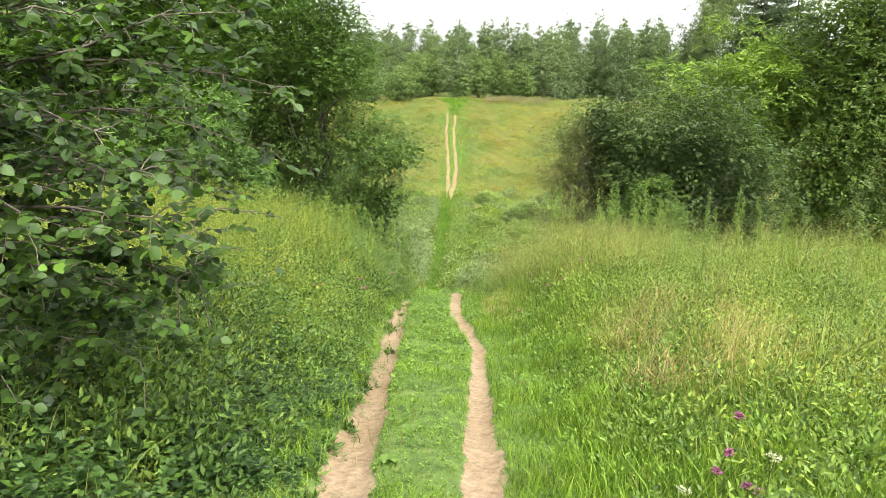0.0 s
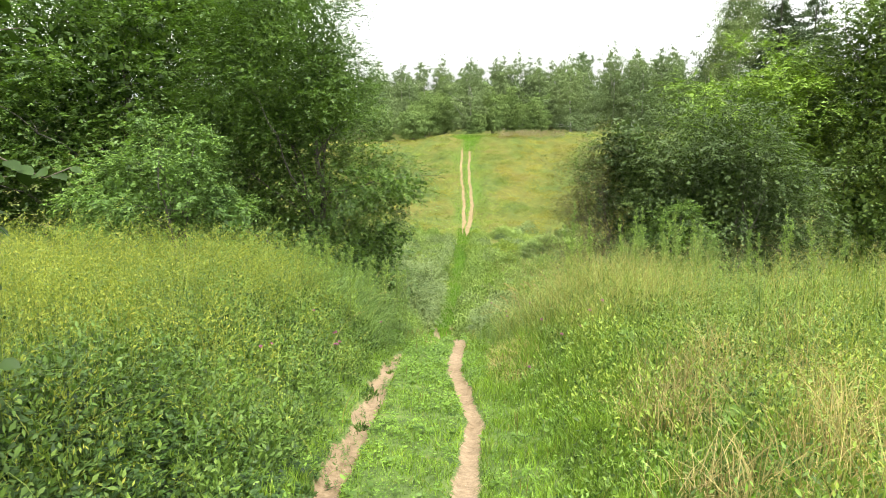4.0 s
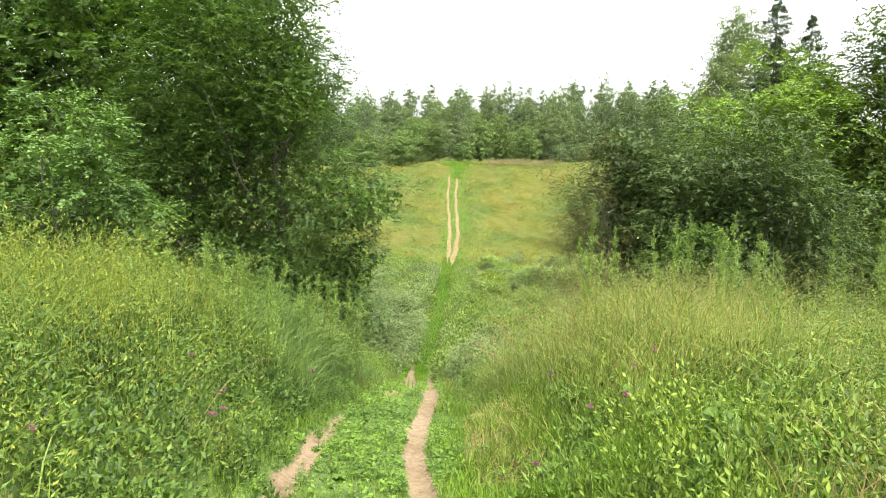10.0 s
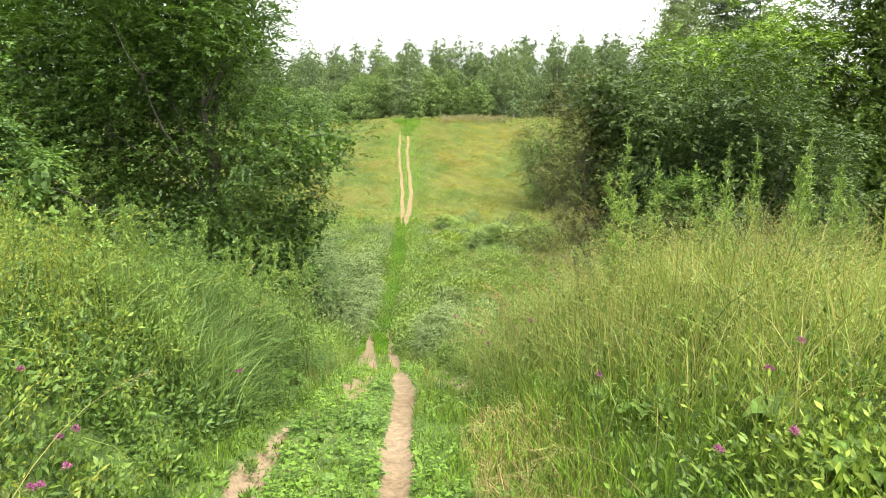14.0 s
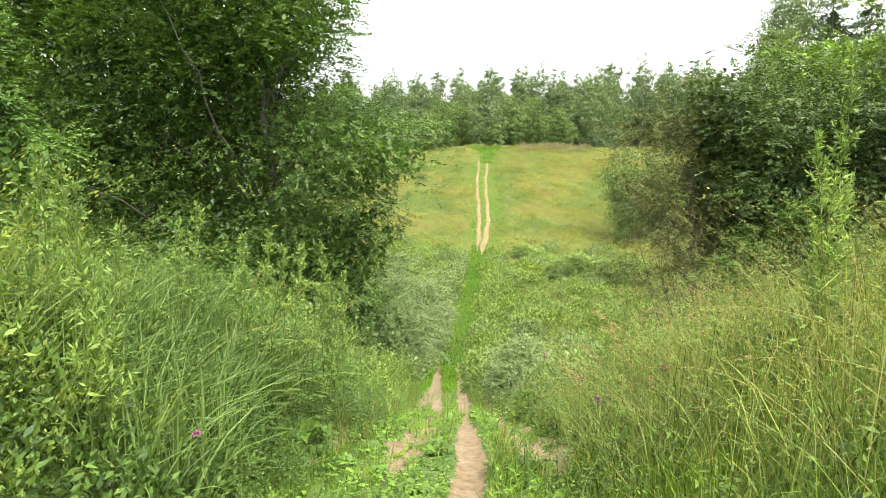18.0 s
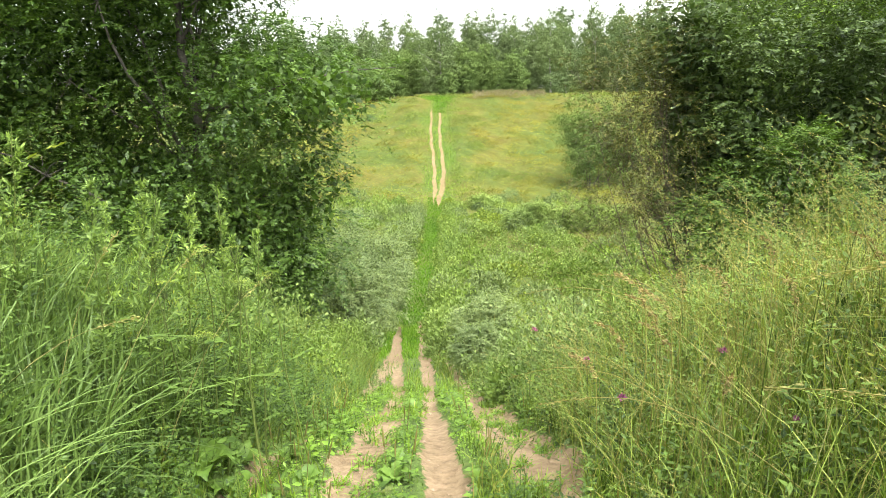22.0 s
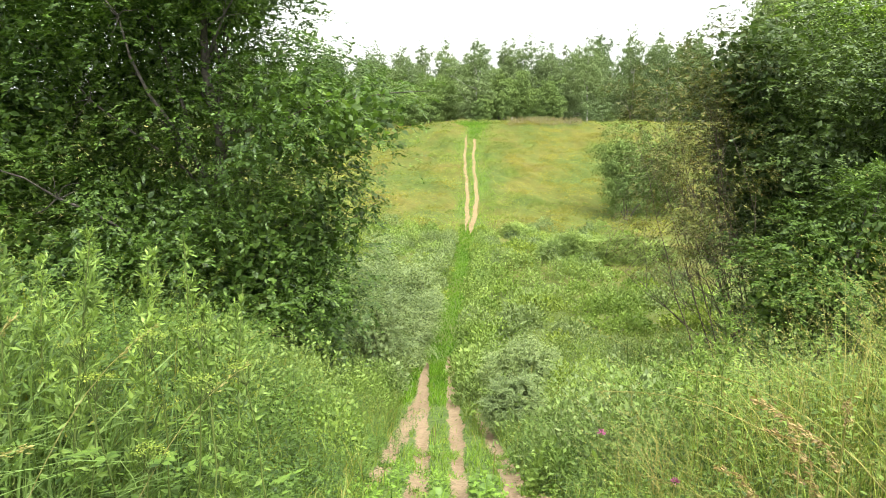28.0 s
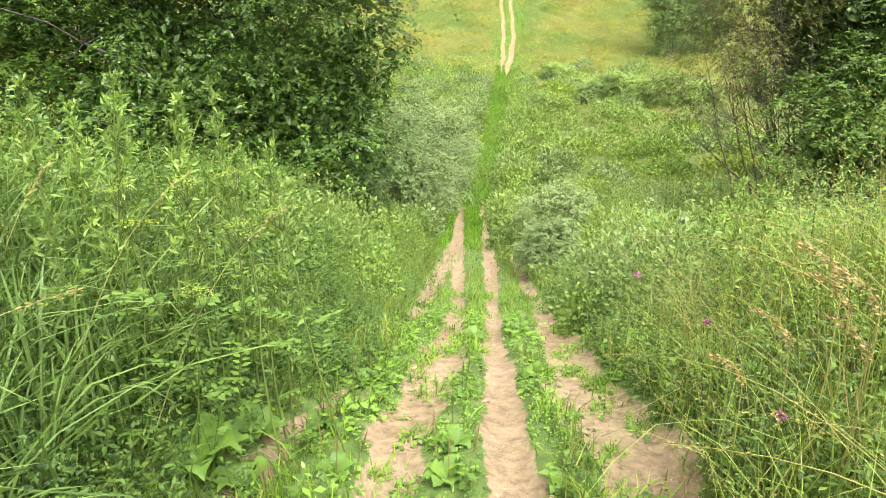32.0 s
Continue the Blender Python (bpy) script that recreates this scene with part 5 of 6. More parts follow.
def mat(name, label, x, y, rise, size, material, seed):
    """Low soft growth: small leaves lying close over the ground, a little uneven."""
    rng = np.random.default_rng(seed)
    n = len(x)
    p = roots(x, y, 0.0)
    p[:, 2] += rise * rng.uniform(0.1, 1, n)
    ax = np.stack([rng.normal(0, 1, n), rng.normal(0, 1, n), rng.uniform(-0.1, 0.7, n)], -1)
    nor = rng.normal(0, 0.28, (n, 3)) + np.array([0, -0.35, 1.0])
    L = size * rng.uniform(0.6, 1.4, n)
    v, f = chip_arrays(p, ax, nor, L, L * rng.uniform(0.35, 0.6, n))
    return tagged(new(name, raw_mesh(name, v, [f], material)), label, "grass", kind="stuff")


def hump(x, y):
    return 0.25 + 0.75 * drift(x, y, 0.9, 0.55, 0.7) * drift(x, y, 0.37, 0.3, 1.4)


x, y = sown(-24, 28, 64, 101, 30000, rg, lambda x, y: (bare(x, y) < 0.3) * (1 - strip(x, y)) * (0.35 + 0.65 * drift(x, y, 0.33, 0.21, 0.3)))
mat("hillside_mat", "soft olive-yellow grass sward on the far hillside", x, y, 0.35 * hump(x, y), 0.15, M_SLOPE_GRASS, 50)
x, y = sown(-24, 28, 63, 101, 26000, rg, lambda x, y: (bare(x, y) < 0.3) * np.clip(strip(x, y) + 0.75 * (1 - drift(x, y, 0.33, 0.21, 0.3)), 0, 1) * (np.abs(side_of(x, y) - 0.3) > 0.9))
mat("hillside_mat", "greener grass drifts on the far hillside", x, y, 0.4 * hump(x, y), 0.15, M_SLOPE_GREEN, 51)

def beside(x, y, r, free):
    """Clump widths that leave the trodden strip free."""
    return np.minimum(r, np.abs(side_of(x, y) + 0.08) - free)


for n, size, r0, r1, h0, h1, material, seed, label in ((420, 0.1, 0.7, 1.3, 0.15, 0.35, M_SLOPE_GREEN, 52, "fresh green herb sward on the valley floor"),
                                                       (60, 0.1, 0.5, 1.1, 0.5, 1.1, M_NETTLE, 54, "grey-green nettle clumps on the valley floor"),
                                                       (50, 0.09, 0.5, 0.9, 0.5, 1.1, M_GREY_LEAF, 58, "silvery willow seedlings on the valley floor"),
                                                       (36, 0.1, 0.5, 1.0, 0.4, 0.7, M_LUSH, 59, "yellow-green herb clumps on the valley floor"),
                                                       (36, 0.1, 0.5, 1.0, 0.5, 0.9, M_MEADOW, 68, "deep green herb clumps on the valley floor")):
    x, y = sown(-9, 12, 33, 66, n * 2, rg, lambda x, y: (np.abs(side_of(x, y) + 0.08) > 0.8) * (0.15 + 0.85 * drift(x + seed, y, 0.5, 0.4, seed * 0.7)))
    clumps("valley_clumps", label, x, y, beside(x, y, rg.uniform(r0, r1, len(x)), 0.42), rg.uniform(h0, h1, len(x)), 200 if h1 < 0.5 else 620, size if h1 < 0.5 else 0.14, material, seed, 0.55, deep=0.7)
for n, size, r0, r1, h0, h1, material, seed, label in ((75, 0.045, 0.35, 0.75, 0.4, 1.0, M_NETTLE, 53, "soft pale green herb clumps on the lower slope"),
                                                       (40, 0.045, 0.3, 0.65, 0.6, 1.2, M_GREY_LEAF, 66, "silvery green herb clumps on the lower slope"),
                                                       (30, 0.04, 0.2, 0.5, 0.4, 0.9, M_LUSH, 55, "yellow-green bedstraw clumps on the lower slope"),
                                                       (75, 0.05, 0.25, 0.6, 0.4, 0.95, M_MEADOW, 67, "deep green nettle clumps on the lower slope")):
    x, y = sown(-4.5, 7.5, 17, 35, n * 2, rg, lambda x, y: (np.abs(side_of(x, y) + 0.05) > 0.85) * (0.15 + 0.85 * drift(x + seed, y, 0.8, 0.6, seed * 0.7)) * np.where((seed != 67) & (x < 0) & (y < 22), 0.2, 1.0) * np.where((seed == 67) & (x > 0), 0.35, 1.0))
    clumps("slope_clumps", label, x, y, beside(x, y, rg.uniform(r0, r1, len(x)), 0.5), rg.uniform(h0, h1, len(x)), 1150, 0.052, material, seed, 0.5, deep=0.6)
for side, material, seed, label in ((-1, M_GREY_LEAF, 81, "silvery willow clumps along the green strip"), (1, M_NETTLE, 82, "tall nettle clumps along the green strip"), (1, M_MEADOW, 83, "deep green clumps along the green strip")):
    y = np.arange(25, 62, 0.9 if side < 0 else 1.7) + rg.uniform(-0.4, 0.4, len(np.arange(25, 62, 0.9 if side < 0 else 1.7)))
    r = rg.uniform(0.35, 0.8, len(y))
    x = mid_x(y) - 0.08 + side * (0.5 + r * rg.uniform(0.9, 1.5, len(y)))
    clumps("strip_clumps", label, x, y, r, r * rg.uniform(1.1, 1.9, len(y)), 480, 0.11, material, seed, 0.55, deep=0.7)
x, y = sown(-22, 26, 65, 98, 1500, rg, lambda x, y: (np.abs(side_of(x, y) - 0.2) > 1.7) * (0.2 + 0.8 * hummock(x, y)))
green = drift(x, y, 0.33, 0.21, 0.3) + 0.5 * np.clip(2.2 - np.abs(side_of(x, y)) * 0.5, 0, 1) + rg.normal(0, 0.12, len(x)) > 0.62
for pick, label, material, seed in ((~green, "ochre-green herb clumps on the far hillside", M_SLOPE_GRASS, 56), (green, "fresh green weed clumps on the far hillside", M_SLOPE_GREEN, 57)):
    clumps("hillside_clumps", label, x[pick], y[pick], rg.uniform(0.6, 1.4, pick.sum()), rg.uniform(0.2, 0.65, pick.sum()), 110, 0.13, material, seed, 0.45)

# lush growth along the steep part of the track
x, y = sown(-3.4, -0.75, 12.8, 20, 4200, rg, lambda x, y: (bare(x, y) < 0.25) * np.interp(-side_of(x, y), [0.6, 0.9, 2.6], [0.5, 1, 0.7]) * (0.3 + 0.7 * drift(x, y, 1.9, 1.4, 0.5)))
herbs("bank_herbs", "lush light green herbs crowding the steep verge", x, y, np.interp(-side_of(x, y), [0.6, 1.2, 2], [0.2, 0.5, 0.8]) * rg.uniform(0.6, 1.3, len(x)), M_VERGE, 60, 18, 0.055, 0.4, 0.1, 0.15)
x, y = sown(0.6, 3.4, 13.2, 21, 2800, rg, lambda x, y: (bare(x, y) < 0.25) * np.interp(side_of(x, y), [0.75, 1.0, 2.6], [0.4, 1, 0.8]) * (0.3 + 0.7 * drift(x, y, 1.7, 1.5, 1.5)))
herbs("bank_herbs", "light green leafy herbs on the bank by the sand", x, y, np.interp(side_of(x, y), [0.7, 1.2, 2], [0.18, 0.45, 0.75]) * rg.uniform(0.6, 1.3, len(x)), M_HERB, 61, 18, 0.05, 0.4, 0.1, 0.15)

# tufts that have taken hold on the worn sand
cx, cy = rg.uniform(-0.75, 0.95, 150), rg.uniform(13.8, 20, 150)
on = (np.abs(cx - 0.13) > 0.14) & (bare(cx, cy) > 0.2)
cx, cy = cx[on], cy[on]
k = rg.integers(0, len(cx), 3200)
wide = rg.uniform(0.02, 0.075, len(cx))[k]
x, y = cx[k] + rg.normal(0, 1, 3200) * wide, cy[k] + rg.normal(0, 1.6, 3200) * wide
grass("sand_tufts", "small green tufts growing on the worn sand", x, y, rg.uniform(0.03, 0.12, 3200), rg.uniform(0.004, 0.009, 3200), M_PATH_GRASS, 63, 1.2)
k = rg.integers(0, len(cx), 700)
wide = 0.05
x, y = cx[k] + rg.normal(0, 1, 700) * wide, cy[k] + rg.normal(0, 1.5, 700) * wide
herbs("sand_weeds", "low leafy weeds on the worn sand", x, y, rg.uniform(0.03, 0.1, 700), M_CLOVER, 64, 7, 0.035, 0.6, 0.1, 0.3)

# ---- single plants ----
def bent(foot, tip, n=6, sway=0.03, rng=None):
    return wiggle(np.array(foot, float), np.array(tip, float), rng, n, sway)


def wormwood(height, seed):
    """A tall leafy weed: ridged stem, side sprays, narrow leaves."""
    rng = np.random.default_rng(seed)
    top = tagged(new("wormwood_plant"), "tall grey-green wormwood with narrow leaves and bud sprays", "weed", "tall weeds on the bank")
    line = bent((0, 0, -0.05), (rng.normal(0, 0.05), rng.normal(0, 0.05), height), 9, 0.02, rng)
    b = Bag()
    b.put(*tube(line, 0.007 * np.linspace(1, 0.25, 9), 5))
    part("stem", b.mesh("stem", M_STEM, True), top)
    leaf = Bag()
    for k in range(int(32 * height)):
        t = rng.uniform(0.25, 0.97)
        root = np.array([np.interp(t, np.linspace(0, 1, 9), line[:, c]) for c in range(3)])
        a = rng.uniform(0, 6.28)
        reach = 0.24 * (1.05 - t) ** 0.7 * rng.uniform(0.6, 1.1)
        end = root + np.array([np.cos(a) * reach * 0.55, np.sin(a) * reach * 0.55, reach * 0.95])
        tw = wiggle(root, end, rng, 4, 0.08)
        leaf.put(*tube(tw, 0.0022 * np.linspace(1, 0.4, 4), 3))
        n = 15
        s = rng.uniform(0.1, 1, n)
        p = np.stack([np.interp(s, np.linspace(0, 1, 4), tw[:, c]) for c in range(3)], -1)
        ax = rng.normal(0, 0.8, (n, 3)) + unit(end - root) * 0.9
        L = rng.uniform(0.022, 0.062, n) * (1.25 - 0.5 * t)
        leaf.put(*chip_arrays(p, ax, rng.normal(0, 1, (n, 3)) + np.array([0, 0, 0.5]), L, L * 0.27))
    part("foliage", leaf.mesh("foliage", M_WORMWOOD), top, "narrow grey-green leaves and buds")
    return top


WORMWOOD_RIGHT = [(3.32, 14.0, -0.06), (3.93, 14.0, -0.26), (4.5, 14.0, -0.37), (4.75, 14.1, -0.49), (5.41, 14.0, -0.12), (5.93, 14.0, -0.04), (6.59, 14.0, -0.27),
                  (2.1, 13.4, 0.11), (2.45, 13.4, -0.16), (3.35, 13.4, 0.04), (3.81, 13.4, 0.02), (4.18, 13.4, -0.25)]
WORMWOOD_LEFT = [(-2.51, 13.0, -0.34), (-2.11, 13.0, -0.48), (-1.92, 13.1, -0.55), (-2.76, 12.6, -0.38), (-2.25, 12.6, -0.42), (-1.87, 12.6, -0.5), (-1.63, 12.6, -0.62), (-1.73, 15.0, -1.15),
                 (-1.35, 15.0, -1.24), (-1.07, 15.0, -1.18), (-0.95, 15.1, -1.45), (-1.85, 15.1, -1.31), (-2.02, 14.5, -0.84), (-1.56, 14.5, -1.1), (-1.41, 14.6, -1.15)]
WORMWOOD_END = [(1.57, 16.1, -1.69)]
rngw = np.random.default_rng(60)
weeds = [wormwood(h, 60 + i) for i, h in enumerate((1.0, 1.35, 1.7, 1.35))]
first = set()
companions = [(x + rngw.normal(0, 0.16), y + rngw.normal(0, 0.2), z - rngw.uniform(0.15, 0.6)) for x, y, z in WORMWOOD_RIGHT + WORMWOOD_LEFT[::3] + WORMWOOD_END[::2]]
for x, y, z in WORMWOOD_RIGHT + WORMWOOD_LEFT + WORMWOOD_END + companions:
    base = on_land(x, y)
    h = max(z - base[2], 0.4)
    k = int(np.argmin([abs(h - q) + 0.12 * rngw.random() for q in (1.0, 1.35, 1.7, 1.35)]))
    m = Matrix.Translation(base) @ pose(0, 0, 0, rngw.normal(0, 3), rngw.normal(0, 3), rngw.uniform(0, 360))
    thing = weeds[k] if k not in first else copy_thing(weeds[k], m)
    first.add(k)
    thing.matrix_basis = m
    s = h / (1.0, 1.35, 1.7, 1.35)[k]
    thing.scale = (0.6 + 0.4 * s, 0.6 + 0.4 * s, s)


def knapweed(height, seed):
    """A branched stem with small leaves and a ragged pink flower head."""
    rng = np.random.default_rng(seed)
    top = tagged(new("knapweed_flower"), "magenta knapweed in bloom among the grass", "flower", "knapweed flowers")
    line = bent((0, 0, -height), (0, 0, -0.02), 6, 0.04, rng)
    b = Bag()
    b.put(*tube(line, 0.003 * np.linspace(1, 0.6, 6), 5))
    part("stem", b.mesh("stem", M_STEM, True), top)
    n = 14
    t = rng.uniform(0.1, 0.85, n)
    p = np.stack([np.interp(t, np.linspace(0, 1, 6), line[:, c]) for c in range(3)], -1)
    v, f = chip_arrays(p, rng.normal(0, 0.6, (n, 3)) + np.array([0, 0, 0.5]), rng.normal(0, 0.4, (n, 3)) + np.array([0, 0, 1]), rng.uniform(0.05, 0.1, n), rng.uniform(0.012, 0.02, n))
    part("leaf_spray", raw_mesh("leaf_spray", v, [f], M_HERB), top)
    cup = Bag()
    a = np.linspace(-0.012, 0.012, 6)
    cup.put(*tube(np.stack([0 * a, 0 * a, a - 0.006], -1), 0.011 * np.array([0.4, 0.9, 1.05, 1.0, 0.85, 0.6]), 8))
    part("bud_cup", cup.mesh("bud_cup", M_STEM, True), top, "brown-green scaly cup")
    n = 60
    a = rng.uniform(0, 6.28, n)
    e = rng.uniform(-0.1, 1.3, n)
    d = np.stack([np.cos(a) * np.cos(e), np.sin(a) * np.cos(e), np.sin(e)], -1)
    v, f = chip_arrays(d * 0.006 + np.array([0, 0, 0.004]), d, rng.normal(0, 1, (n, 3)), rng.uniform(0.013, 0.025, n), rng.uniform(0.004, 0.008, n))
    part("petals", raw_mesh("petals", v, [f], M_PINK), top, "ragged magenta petals")
    return top


KNAPWEED = [(1.56, 3.3, -0.01), (1.5, 3.22, -0.18), (1.44, 3.2, -0.28), (1.57, 3.12, -0.31), (1.62, 3.1, -0.33), (-1.59, 5.0, -0.92), (-1.7, 8.59, -0.93), (-1.73, 8.34, -0.88), (-1.49, 10.84, -1.49), (-1.35, 10.24, -1.47), (-1.48, 10.66, -1.45),
            (-1.37, 10.21, -1.46), (-1.37, 10.51, -1.52), (-1.83, 11.01, -1.23), (1.42, 11.46, -1.47), (1.93, 10.46, -1.06), (1.74, 9.91, -1.11), (1.52, 10.06, -1.26), (2.1, 10.51, -0.94), (-1.1, 12.6, -1.85), (0.8, 15.6, -2.3),
            (1.48, 14.15, -1.92), (1.1, 15.3, -2.4), (1.1, 9.8, -1.6), (1.55, 13.6, -2.0), (1.07, 14.34, -2.23)]
rngk = np.random.default_rng(70)
heads = [knapweed(h, 70 + i) for i, h in enumerate((0.45, 0.6))]
first = set()
for i, (x, y, z) in enumerate(KNAPWEED):
    k = i % 2
    m = pose(x, y, z, rngk.normal(0, 12), rngk.normal(0, 12), rngk.uniform(0, 360))
    thing = heads[k] if k not in first else copy_thing(heads[k], m)
    first.add(k)
    thing.matrix_basis = m
    thing.scale = (1.4, 1.4, 1.1) if i < 5 else (1.1, 1.1, 1.0)


def umbel(height, petals, label, seed, rays=14, width=0.065):
    """A hollow-stemmed umbel: stem, rays spreading from its top, a flat head of tiny flowers, feathered leaves."""
    rng = np.random.default_rng(seed)
    top = tagged(new("umbel_flower"), label, "flower", "umbel flowers")
    line = bent((0, 0, -height), (0, 0, -0.09), 7, 0.03, rng)
    b = Bag()
    b.put(*tube(line, 0.005 * np.linspace(1, 0.5, 7), 6))
    part("stem", b.mesh("stem", M_STEM, True), top)
    r = Bag()
    heads_at = []
    for k in range(rays):
        a, q = k * 2.4, width * math.sqrt((k + 0.5) / rays)
        end = np.array([np.cos(a) * q, np.sin(a) * q, 0.01 - q * 0.15])
        r.put(*tube(np.stack([line[-1], (line[-1] + end) / 2 + [end[0] * 0.2, end[1] * 0.2, 0], end]), [0.0015, 0.0012, 0.001], 3))
        heads_at.append(end)
    part("ray_spokes", r.mesh("ray_spokes", M_STEM), top)
    n = rays * 12
    p = np.repeat(np.array(heads_at), 12, 0) + rng.normal(0, 0.009, (n, 3)) * np.array([1, 1, 0.4])
    L = rng.uniform(0.006, 0.011, n)
    v, f = chip_arrays(p, rng.normal(0, 1, (n, 3)) * np.array([1, 1, 0.3]), rng.normal(0, 0.3, (n, 3)) + np.array([0, 0, 1]), L, L)
    part("flower_head", raw_mesh("flower_head", v, [f], petals), top)
    n = 60
    t = np.repeat(rng.uniform(0.15, 0.75, 5), 12)
    p = np.stack([np.interp(t, np.linspace(0, 1, 7), line[:, c]) for c in range(3)], -1)
    a = np.repeat(rng.uniform(0, 6.28, 5), 12)
    s = np.tile(np.linspace(0.05, 0.2, 12), 5)
    p = p + np.stack([np.cos(a) * s, np.sin(a) * s, 0.4 * s], -1)
    ax = np.stack([np.cos(a + np.tile([1.1, -1.1], 30)), np.sin(a + np.tile([1.1, -1.1], 30)), np.full(n, 0.1)], -1)
    L = rng.uniform(0.03, 0.06, n)
    v, f = chip_arrays(p, ax, np.tile([[0, 0, 1.0]], (n, 1)), L, L * 0.5)
    tagged(part("leaf_spray", raw_mesh("leaf_spray", v, [f], M_VERGE), top), kind="stuff")
    return top


for i, (x, y, z) in enumerate([(-1.34, 14.6, -1.53), (-1.07, 14.6, -1.51), (-0.88, 14.6, -1.68), (-1.09, 14.6, -1.96), (-1.28, 14.6, -1.67), (-0.97, 14.8, -1.53), (-0.8, 14.8, -1.68)]):
    umbel(z - float(land(x, y)), M_UMBEL, "yellow-green parsnip umbel on a tall stem", 80 + i).matrix_basis = pose(x, y, z, 8, -5, i * 50)
for i, (x, y, z) in enumerate([(1.62, 3.0, -0.07), (1.16, 2.9, -0.21)]):
    umbel(z - float(land(x, y)), M_WHITE, "flat white yarrow umbel on a thin stem", 90 + i, 10, 0.035).matrix_basis = pose(x, y, z, 5, 5, i * 70)


def dock(size, seed, spikes=0):
    """A rosette of big crinkled leaves, with seed spikes on some."""
    rng = np.random.default_rng(seed)
    top = tagged(new("dock_plant"), "broad-leaved dock with large crinkled leaves", "weed", "broad-leaved plants")
    n = 8
    for k in range(n):
        a = k * 2.4 + rng.normal(0, 0.2)
        L = size * rng.uniform(0.7, 1.1)
        t = np.linspace(0, 1, 9)
        lift = rng.uniform(0.35, 0.9)
        mid = np.stack([np.cos(a) * t * L * 0.9, np.sin(a) * t * L * 0.9, lift * L * np.sin(t * 2.2) * 0.8], -1)
        w = 0.3 * L * np.sin(np.clip(t * 1.05 + 0.02, 0, 1) * np.pi) ** 0.7 + 0.004
        side = np.array([-np.sin(a), np.cos(a), 0])
        ripple = rng.normal(0, 0.012 * size / 0.25, (9, 2))
        v = np.concatenate([mid - side * w[:, None] + np.stack([0 * t, 0 * t, 0.25 * w + ripple[:, 0]], -1), mid, mid + side * w[:, None] + np.stack([0 * t, 0 * t, 0.25 * w + ripple[:, 1]], -1)])
        i = np.arange(8)[:, None]
        f = np.concatenate([np.concatenate([i, i + 9, i + 10, i + 1], 1), np.concatenate([i + 9, i + 18, i + 19, i + 10], 1)])
        part("leaf", raw_mesh("leaf", v, [f], M_DOCK, True), top)
    for k in range(spikes):
        h = rng.uniform(0.15, 0.3)
        foot = rng.normal(0, 0.03, 2)
        b = Bag()
        b.put(*tube(np.array([[foot[0], foot[1], 0], [foot[0] * 1.3, foot[1] * 1.3, h * 0.6], [foot[0] * 1.6, foot[1] * 1.6, h]]), [0.0015, 0.0015, 0.001], 4))
        b.put(*tube(np.array([[foot[0] * 1.4, foot[1] * 1.4, h * 0.6], [foot[0] * 1.5, foot[1] * 1.5, h * 0.85], [foot[0] * 1.62, foot[1] * 1.62, h * 1.05]]), [0.002, 0.004, 0.001], 5))
        part("seed_spike", b.mesh("seed_spike", M_SPIKE, True), top, "brown-green plantain seed spike")
    return top


def set_out(makers, spots, seed, label=""):
    rng = np.random.default_rng(seed)
    done = set()
    for i, (x, y, s) in enumerate(spots):
        k = i % len(makers)
        m = Matrix.Translation(on_land(x, y, 0.0)) @ pose(0, 0, 0, rng.normal(0, 6), rng.normal(0, 6), rng.uniform(0, 360))
        thing = makers[k] if k not in done else copy_thing(makers[k], m)
        done.add(k)
        thing.matrix_basis = m
        thing.scale = (s, s, s)
        if label:
            thing["label"] = label


set_out([dock(0.21, 100), dock(0.18, 101)], [(1.62, 11.2, 1.0), (1.55, 11.7, 0.9), (2.03, 10.4, 1.1), (2.05, 9.9, 1.2), (-1.15, 14.5, 1.1), (-0.98, 14.5, 0.9), (-1.05, 14.9, 0.8), (1.76, 11.8, 0.9), (2.2, 9.3, 1.0), (1.24, 10.1, 0.7), (2.3, 6.4, 0.8), (-1.3, 13.6, 0.9), (1.2, 16.2, 0.8), (-1.4, 3.9, 0.7), (-1.7, 4.3, 0.8)], 1)
set_out([dock(0.085, 102, 3), dock(0.075, 103, 2), dock(0.08, 104, 0)],
        [(-0.37, 4.2, 1.2), (-0.3, 4.9, 0.9), (-0.92, 4.4, 0.8), (-0.11, 14.6, 1.4), (-0.11, 15.6, 1.0), (-0.11, 17.0, 1.2), (-0.68, 15.7, 1.3), (-0.32, 19.8, 1.2), (0.25, 17.2, 1.3), (0.32, 16.0, 1.1), (0.44, 14.8, 0.9), (0.5, 15.4, 0.8), (-0.8, 15.1, 1.3), (0.3, 17.7, 1.2),
         (-0.1, 14.95, 1.2), (-0.6, 14.6, 1.2), (0.36, 14.6, 1.0), (-0.15, 13.6, 1.2), (-0.35, 13.2, 1.0), (-0.5, 12.6, 1.0), (-0.3, 11.6, 1.0), (-0.4, 10.4, 1.0), (-0.2, 9.0, 0.9), (-0.25, 7.2, 1.0), (0.75, 6.3, 1.0), (0.85, 8.0, 1.1), (-0.15, 13.0, 1.3), (-0.45, 14.0, 1.2), (-0.7, 14.2, 1.1)], 2, "low plantain rosette growing on the track")
set_out([dock(0.1, 105)], [(-1.55, 3.35, 1.3), (-1.75, 3.55, 1.0), (-1.45, 3.2, 0.8)], 3, "bright yellow-green young leaf rosette in shade")


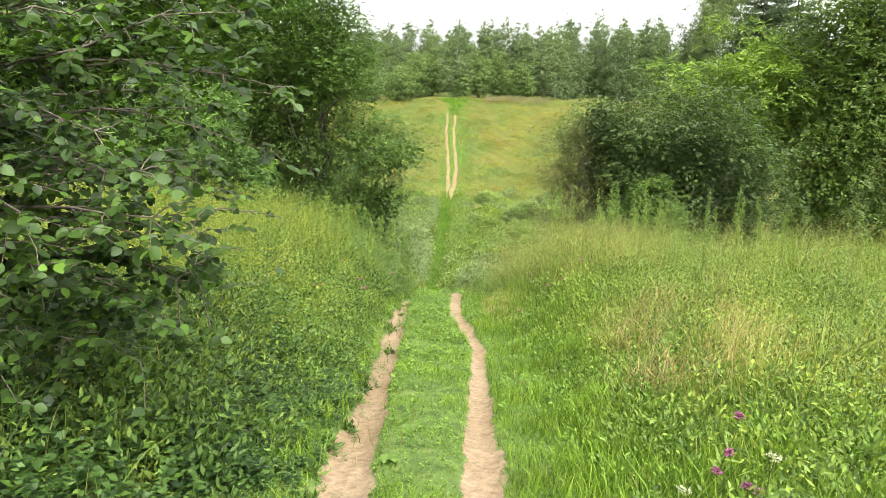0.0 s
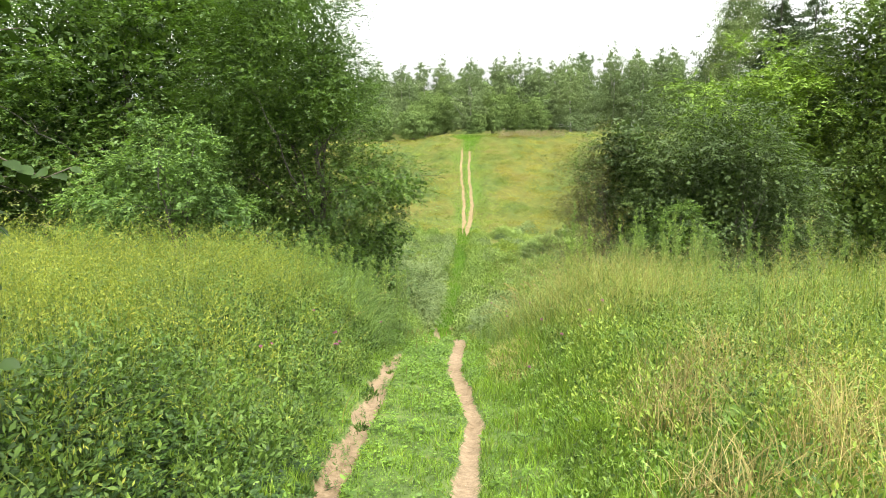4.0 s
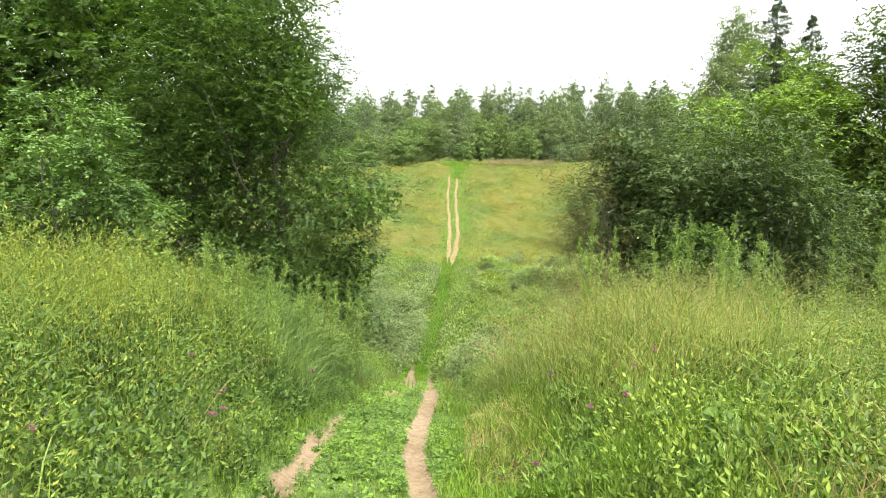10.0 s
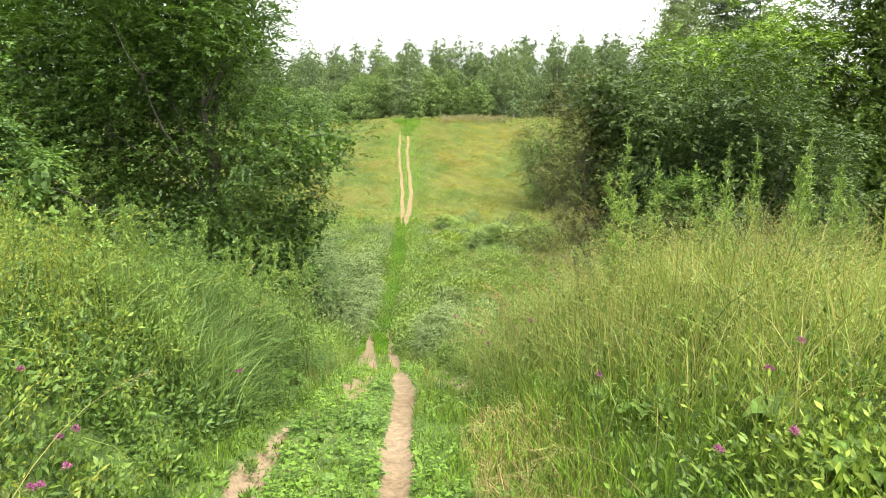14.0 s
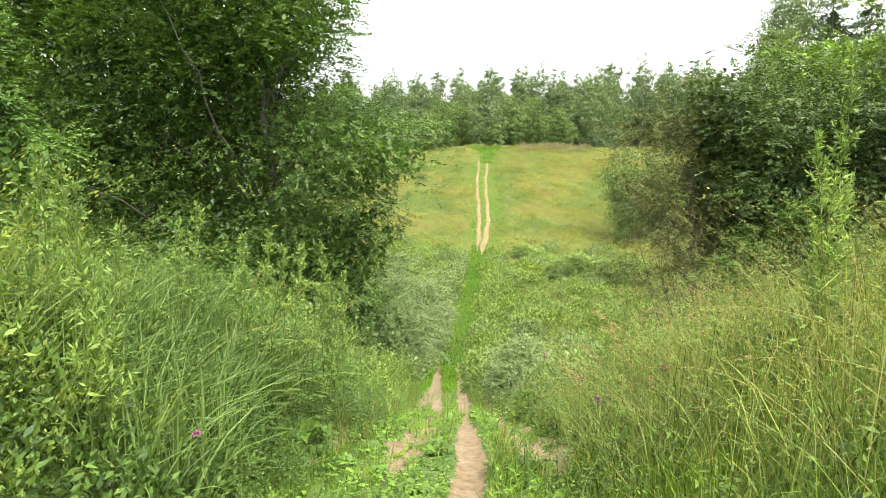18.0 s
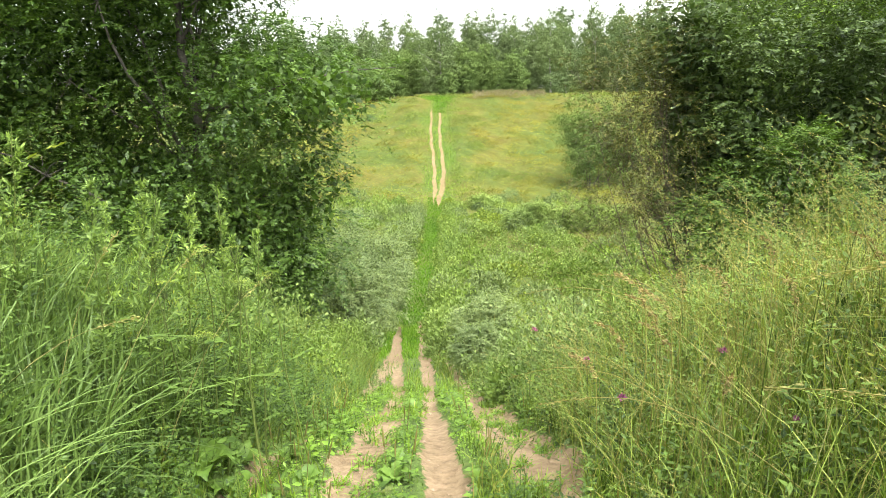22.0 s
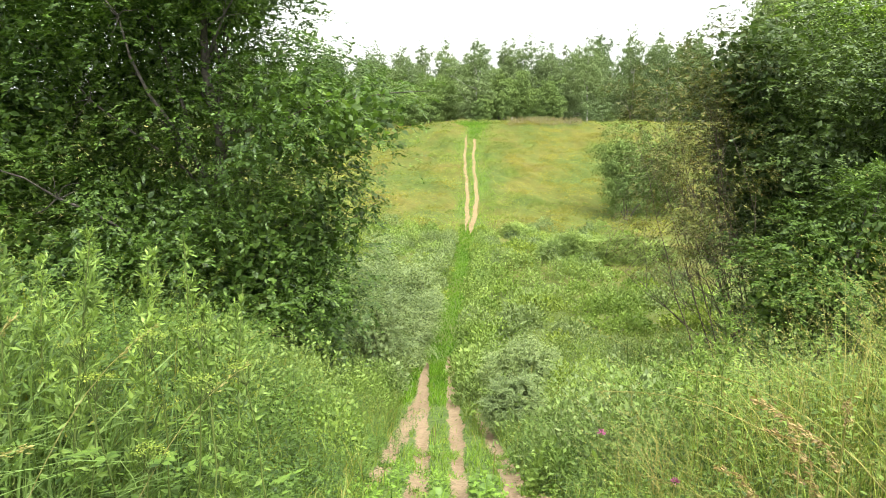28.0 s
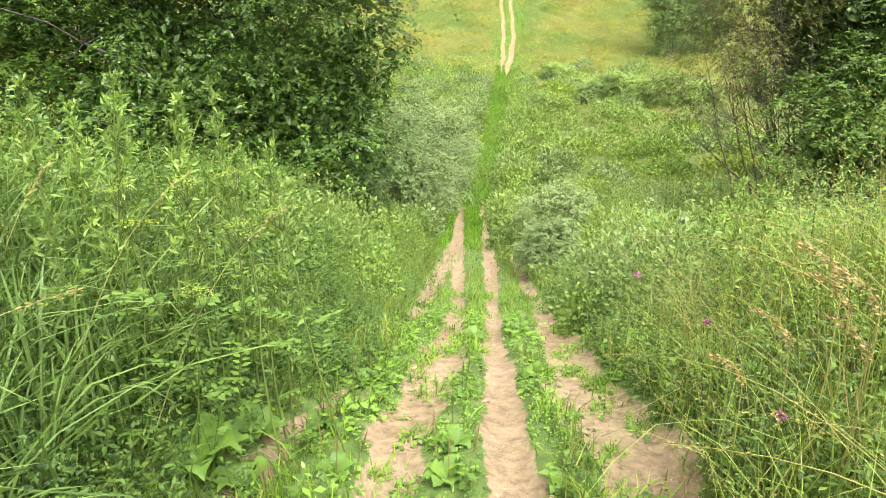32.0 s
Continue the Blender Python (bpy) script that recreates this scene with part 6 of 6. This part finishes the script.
def reed_plume(height, seed):
    rng = np.random.default_rng(seed)
    top = tagged(new("reed_grass"), "tall reed grass stalk with a drooping brown plume", "grass", "reed grass stalks")
    line = np.array([[0, 0, -height], [0.02, 0, -height * 0.5], [0, 0, -0.12], [-0.06, 0.0, -0.04], [-0.15, 0.02, 0.0]])
    b = Bag()
    b.put(*tube(line, [0.003, 0.0026, 0.002, 0.0015, 0.001], 4))
    part("stalk", b.mesh("stalk", M_DRY_PLAIN, True), top)
    n = 110
    t = rng.uniform(0.45, 1, n)
    p = np.stack([np.interp(t, np.linspace(0, 1, 5), line[:, c]) for c in range(3)], -1) + rng.normal(0, 0.008, (n, 3)) * (1.6 - t)[:, None]
    L = rng.uniform(0.012, 0.024, n)
    v, f = chip_arrays(p, rng.normal(0, 0.35, (n, 3)) + np.array([-0.8, 0, 0.35]), rng.normal(0, 1, (n, 3)), L, L * 0.4)
    part("plume", raw_mesh("plume", v, [f], M_PLUME), top, "drooping brown seed plume")
    return top


M_DRY_PLAIN = foliage("reed_stalks", (0.30, 0.27, 0.12), (0.4, 0.36, 0.17), None, 0.9, 0.5)
plumes = [reed_plume(0.9, 110), reed_plume(0.8, 111)]
for i, (x, y, z) in enumerate([(1.15, 14.3, -1.57), (1.22, 14.35, -1.69), (1.28, 14.3, -1.66), (1.08, 14.4, -1.84), (0.95, 14.4, -2.0), (1.28, 14.3, -1.82), (1.4, 14.5, -1.6), (1.5, 14.2, -1.5), (1.6, 13.8, -1.45), (1.8, 14.4, -1.4), (1.25, 13.6, -1.75), (2.0, 13.9, -1.3)]):
    m = pose(x, y, z, 0, 0, rngk.normal(20, 25))
    thing = plumes[i] if i < 2 else copy_thing(plumes[i % 2], m)
    thing.matrix_basis = m


def dry_stalk(points, seed):
    """One long bent straw with a feathery seed head."""
    rng = np.random.default_rng(seed)
    top = tagged(new("dry_stalk"), "long bent straw stalk with a feathery seed head", "grass", "dry stalks")
    a, b = np.array(points[0], float), np.array(points[1], float)
    base = np.array([a[0], a[1], float(land(a[0], a[1]))])
    top.location = base
    t = np.linspace(0, 1, 9)[:, None]
    arch = np.linalg.norm(b - base) * 0.16
    line = (b - base) * t + np.array([0, 0, 1.0]) * arch * np.sin(t * np.pi)
    bag = Bag()
    bag.put(*tube(line, 0.0026 * np.linspace(1, 0.4, 9), 5))
    part("stalk", bag.mesh("stalk", M_DRY_PLAIN, True), top)
    n = 46
    s = rng.uniform(0.78, 1, n)
    p = np.stack([np.interp(s, t[:, 0], line[:, c]) for c in range(3)], -1) + rng.normal(0, 0.006, (n, 3))
    L = rng.uniform(0.012, 0.024, n)
    v, f = chip_arrays(p, (line[-1] - line[-2]) * 12 + rng.normal(0, 0.4, (n, 3)), rng.normal(0, 1, (n, 3)), L, L * 0.35)
    tagged(part("seed_head", raw_mesh("seed_head", v, [f], M_STRAW), top), kind="stuff")


for i, ends in enumerate([((1.45, 13.6), (0.55, 14.9, -2.35)), ((1.6, 13.7), (0.7, 15.3, -1.95)), ((1.35, 13.9), (0.85, 15.0, -2.2)), ((1.7, 14.1), (1.1, 15.2, -1.8)), ((1.5, 13.3), (0.6, 14.0, -2.1)),
                          ((-1.5, 14.1), (-1.1, 14.7, -1.5)), ((-1.6, 13.9), (-1.35, 14.3, -1.35)), ((-1.3, 14.3), (-0.85, 15.0, -1.75)), ((-1.75, 13.4), (-1.2, 14.1, -1.7)),
                          ((1.6, 11.6), (1.0, 12.8, -1.5)), ((1.9, 11.2), (1.2, 12.3, -1.3)), ((2.1, 12.3), (1.3, 13.3, -1.35)), ((1.4, 9.6), (0.95, 10.6, -1.5)), ((-1.5, 9.8), (-1.1, 10.9, -1.2))]):
    dry_stalk(ends, 130 + i)

# ---- clods and grit on the worn sand ----
rc = np.random.default_rng(120)
x, y = sown(-1.3, 1.1, 2, 26, 16000, rc, lambda x, y: (bare(x, y) > 0.35) * (0.3 + 0.7 * (bare(x, y) < 0.8)))
size = rc.uniform(0.003, 0.011, len(x)) * (1 + 1.4 * (rc.random(len(x)) > 0.93))
corner = np.array([[1, 0, 0], [-0.5, 0.87, 0], [-0.5, -0.87, 0], [0.2, 0.1, 0.75], [0, 0, -0.3]])
v = roots(x, y, 0.0)[:, None] + (corner[None] + rc.normal(0, 0.22, (len(x), 5, 3))) * size[:, None, None]
i = np.arange(len(x))[:, None] * 5
f = np.concatenate([i + np.array([q]) for q in ([0, 1, 3], [1, 2, 3], [2, 0, 3], [1, 0, 4], [2, 1, 4], [0, 2, 4])])
tagged(new("sand_clods", raw_mesh("sand_clods", v.reshape(-1, 3), [f], M_CLOD)), "small clods and grit lying on the sandy ruts", "gravel", kind="stuff")
